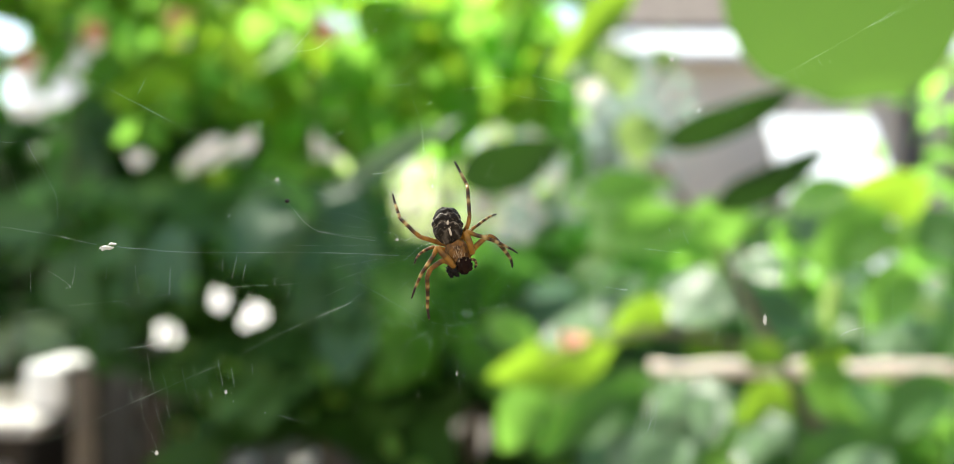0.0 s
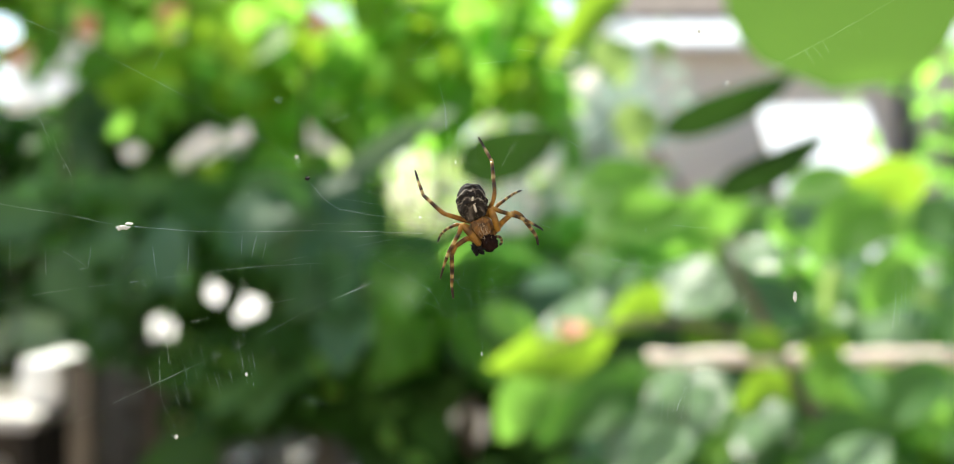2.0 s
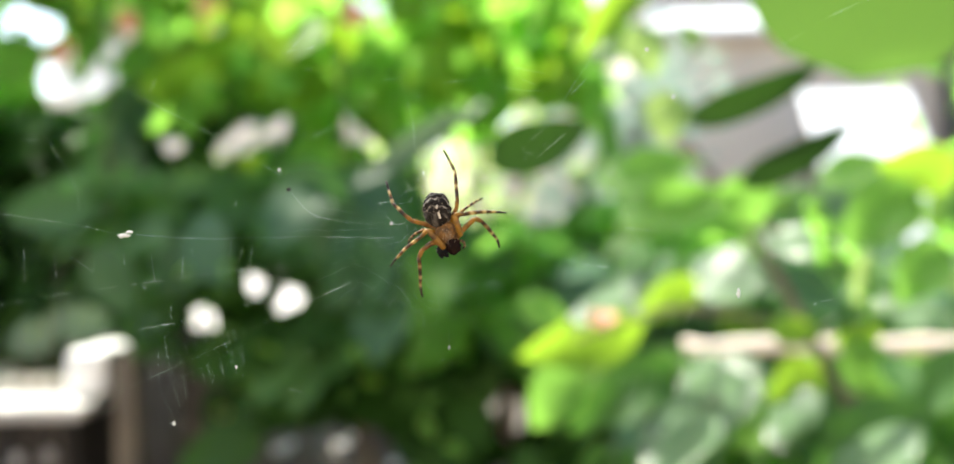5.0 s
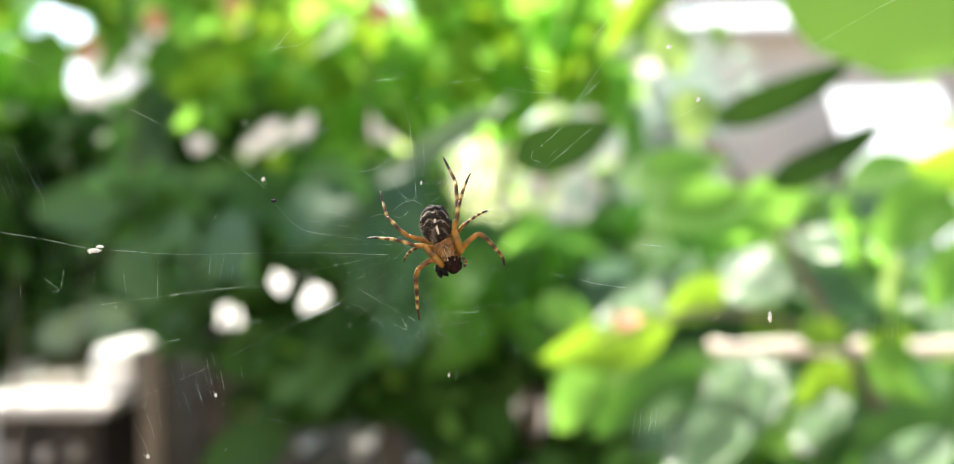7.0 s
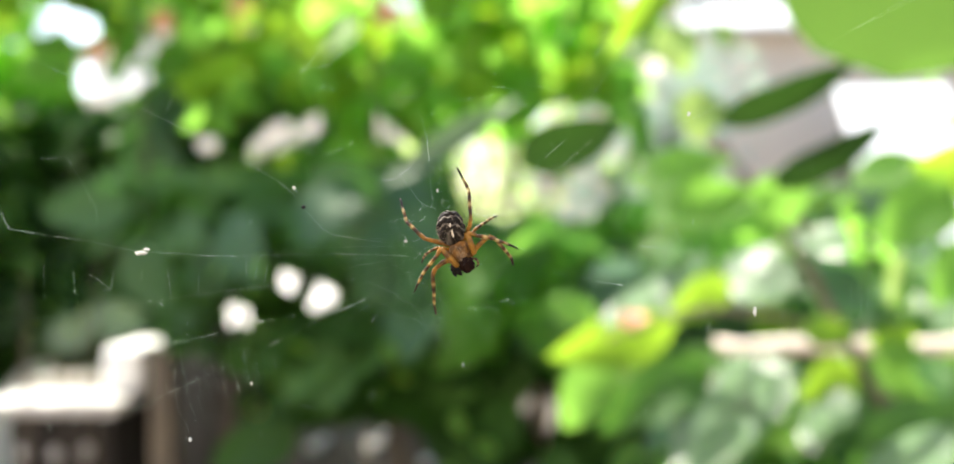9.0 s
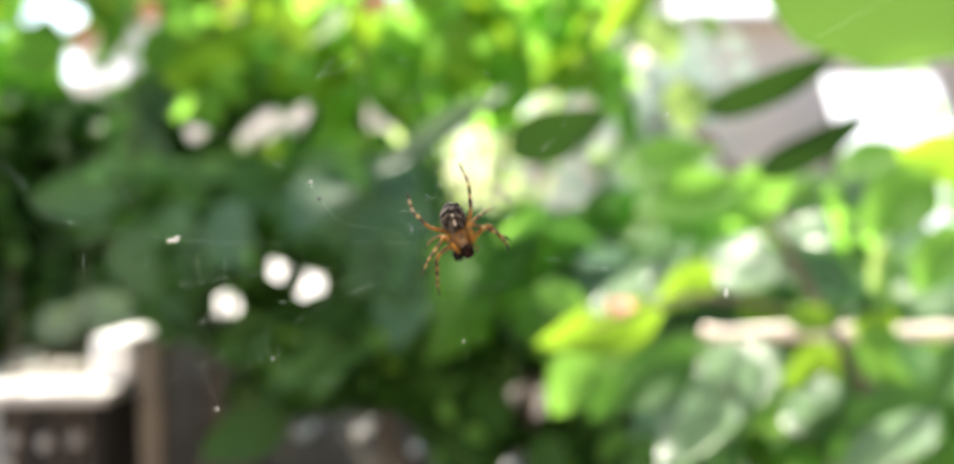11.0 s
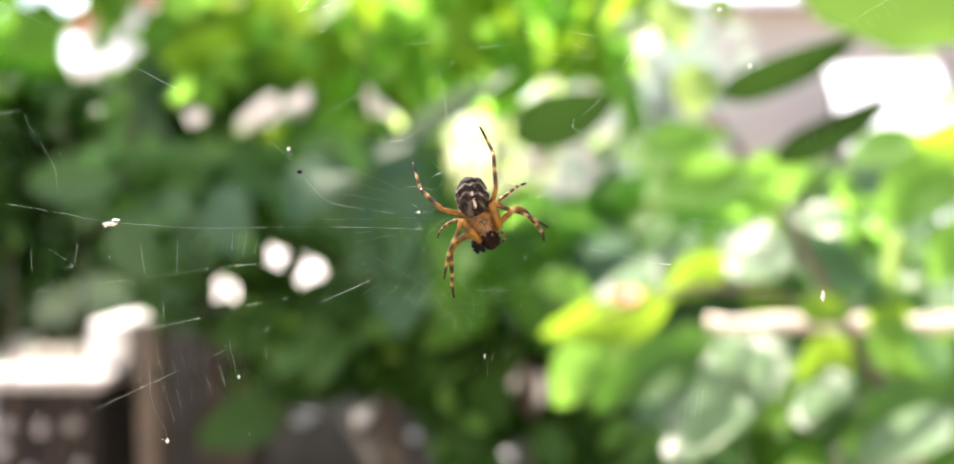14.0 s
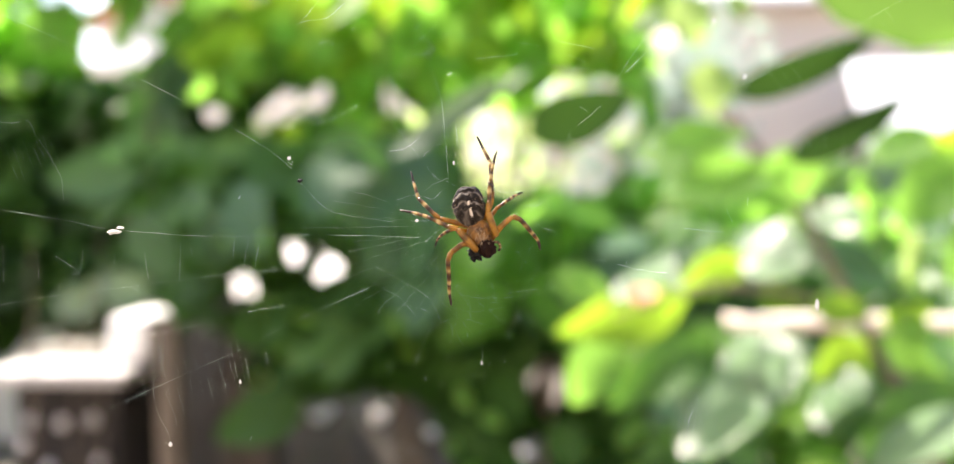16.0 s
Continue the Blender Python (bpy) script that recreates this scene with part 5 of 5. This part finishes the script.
def raised_leg(foot, knee, shank):
    """A second leg, folded over the back: its femur stays, the shank swings about the knee."""
    a, k = joint(*foot), joint(*knee)
    v, f, u = limb((a, a.lerp(k, 0.5) + Vector((0, -0.25, 0)), k), 0.24, 0.25, swell=0.2)
    leg = part("leg", mesh_of("leg", v, f, FEMUR_SKIN, uvs=u), spider, "raised amber leg folded over the back")
    pts = [(joint(*r) - k) * 0.9 for r in shank]
    pieces, run = [], 0.0
    whole = sum((b - c).length for b, c in zip([Vector()] + pts, pts))
    widths = (0.205, 0.175, 0.15, 0.11, 0.055)
    last = Vector()
    for i, p in enumerate(pts):
        pv, pf, pu = limb((last, (last + p) / 2 + Vector((0, -0.05, 0.03)), p), widths[i], widths[i + 1], swell=0.08)
        d = (p - last).length
        pieces.append((pv, pf, [((run + q[0] * d) / whole, q[1]) for q in pu]))
        run += d
        last = p
    v, f, u = joined(pieces)
    sh = part("shank", mesh_of("shank", v, f, SHANK_SKIN, uvs=u), leg)
    sh.location = k * MM
    return sh, k * MM


SHANK_A, KNEE_A = raised_leg((438, 588, -0.7), (352, 487, -1.1), [(336, 540, -1.1), (286, 640, -0.7), (260, 728, -0.1), (248, 790, 0.3)])
SHANK_B, KNEE_B = raised_leg((528, 520, -0.7), (492, 410, -1.1), [(545, 432, -1.1), (640, 466, -0.7), (730, 512, -0.1), (780, 545, 0.3)])



def abdomen_mesh():
    """Egg-shaped abdomen with shallow folds arching across its upper half."""
    me = ovoid("abdomen", ABDOMEN_SKIN, (-0.28, -0.35, 1.47), (1.27, 1.14, 1.62), (12, -7, 0), -0.03, 0.05, 96)
    for vert in me.vertices:
        p = vert.co / MM
        x, z = p.x + 0.28, p.z
        wob = noise.noise(Vector((p.x * 1.9, p.y * 1.9, p.z * 1.9)))
        fold = math.sin(9.0 * z + 3.6 * x * x + 0.9 * math.sin(7.5 * abs(x)) + 3.7 * wob)
        out = (p - Vector((-0.28, -0.35, 1.47))).normalized()
        vert.co += out * 0.065 * MM * fold * min(1.0, max(0.1, (z - 0.75) * 1.3))
    me.update()
    return me


part("abdomen", abdomen_mesh(), spider,
     "dark brown abdomen with pale scalloped bands and a cream cross")
for mark in (((-0.10, -1.45, 1.0), (0.10, 0.05, 0.36), (0, -16, 0)), ((-0.30, -1.52, 1.74), (0.09, 0.05, 0.22), (0, 6, 0)),
             ((-0.12, -1.50, 1.42), (0.05, 0.04, 0.10), (0, -40, 0)), ((-0.48, -1.47, 1.45), (0.05, 0.04, 0.10), (0, 40, 0))):
    part("marking", ovoid("marking", CREAM_MARK, *mark, 0.0, 0.15, 12), spider)
part("cephalothorax", ovoid("cephalothorax", CARAPACE, (0.55, -0.30, -0.75), (0.98, 0.62, 1.15), (0, -14, 0), 0.16, 0.06), spider,
     "amber-brown cephalothorax with pale down")
part("head", ovoid("head", HEAD_DARK, (1.08, -0.48, -1.84), (0.70, 0.54, 0.72), (0, -14, 0), 0.0, 0.3), spider, "dark brown head")
for x, z in ((0.95, -1.62), (1.22, -1.58), (0.86, -1.80), (1.34, -1.74)):
    part("eye", ovoid("eye", EYE_BLACK, (x, -0.92, z), (0.075, 0.075, 0.075), seg=10), spider)
for x in (0.90, 1.28):
    part("chelicera", ovoid("chelicera", HEAD_DARK, (x, -0.25, -2.25), (0.20, 0.22, 0.36), (0, -10, 0), 0.1, 0.05, 16), spider)
for pts in (((1.45, -0.3, -1.4), (1.95, -0.5, -1.35), (2.15, -0.4, -1.75), (2.0, -0.3, -2.05)),
            ((0.65, -0.3, -1.7), (0.15, -0.5, -1.9), (0.05, -0.5, -2.25), (0.25, -0.4, -2.5))):
    v, f, u = limb([Vector(p) for p in pts], 0.13, 0.10)
    part("pedipalp", mesh_of("pedipalp", v, f, SHANK_SKIN, uvs=u), spider)
down = []
for _ in range(70):
    a = Vector((0.62 + hair_rng.gauss(0, 0.28), -0.93, -0.85 + hair_rng.gauss(0, 0.45)))
    down.append(tube_data([a * MM, (a + Vector((0.05, -0.06, -0.22))) * MM], [0.014 * MM, 0.005 * MM], 3, False))
v, f, u = joined(down)
tagged(part("down", mesh_of("down", v, f, HAIR), spider, "pale down"), kind="stuff")
fuzz = []
centre, half = Vector((-0.28, -0.35, 1.45)), Vector((1.30, 1.17, 1.55))
for _ in range(420):
    d = Vector((hair_rng.gauss(0, 1), hair_rng.gauss(0, 1), hair_rng.gauss(0, 1))).normalized()
    a = centre + Vector((d.x * half.x, d.y * half.y, d.z * half.z)) * 0.99
    tip = a + (d + Vector((0, 0, 0.5))).normalized() * hair_rng.uniform(0.10, 0.20)
    fuzz.append(tube_data([a * MM, tip * MM], [0.009 * MM, 0.004 * MM], 3, False))
v, f, u = joined(fuzz)
tagged(part("fuzz", mesh_of("fuzz", v, f, HAIR), spider, "short pale hairs"), kind="stuff")
prey = tagged(new("prey_husk", ovoid("prey_husk", PREY, (0, 0, 0), (0.48, 0.36, 0.34), (0, 20, 0), 0.1, 1.3, 24)),
              "chewed black remains of an insect in the spider's jaws", "prey")
prey.matrix_basis = spider.matrix_basis @ pose(0.15 * MM, -0.55 * MM, -2.35 * MM)


# ---------------------------------------------------------------- what moves
SWING = [  # seconds, turn of the two raised shanks
    (0.0, -7.4, 2.7),
    (0.5, -63.7, 60.5),
    (1.0, -56.1, 41.0),
    (1.5, -38.9, 31.5),
    (2.0, -2.5, 2.5),
    (2.5, 10.3, -4.8),
    (3.0, -57.0, 64.1),
    (3.5, -20.5, 19.6),
    (4.0, -2.3, 1.2),
    (6.5, -78.8, 90.9),
    (7.0, -79.5, 98.1),
    (7.5, -52.4, 54.1),
    (8.0, -27.0, 23.8),
    (8.5, -15.0, 12.1),
    (11.0, -11.8, 0.7),
    (11.5, -8.7, 9.9),
    (12.0, -6.7, 7.0),
    (12.5, -4.6, 5.4),
    (13.0, -2.2, 5.1),
    (13.5, 2.8, 1.8),
    (14.0, 2.1, 1.1),
    (14.5, 0.0, 0.0),
    (15.0, -83.6, 102.2),
    (15.5, -74.9, 98.2),
    (15.7, -68.6, 82.1),
    (15.8, -66.1, 73.3),
    (16.0, -89.0, 106.5),
]


def motions():
    walk(SHANK_A, [(t, Matrix.Translation(KNEE_A) @ pose(0, 0, 0, 0, -a, 0)) for t, a, b in SWING])
    walk(SHANK_B, [(t, Matrix.Translation(KNEE_B) @ pose(0, 0, 0, 0, -b, 0)) for t, a, b in SWING])


motions()
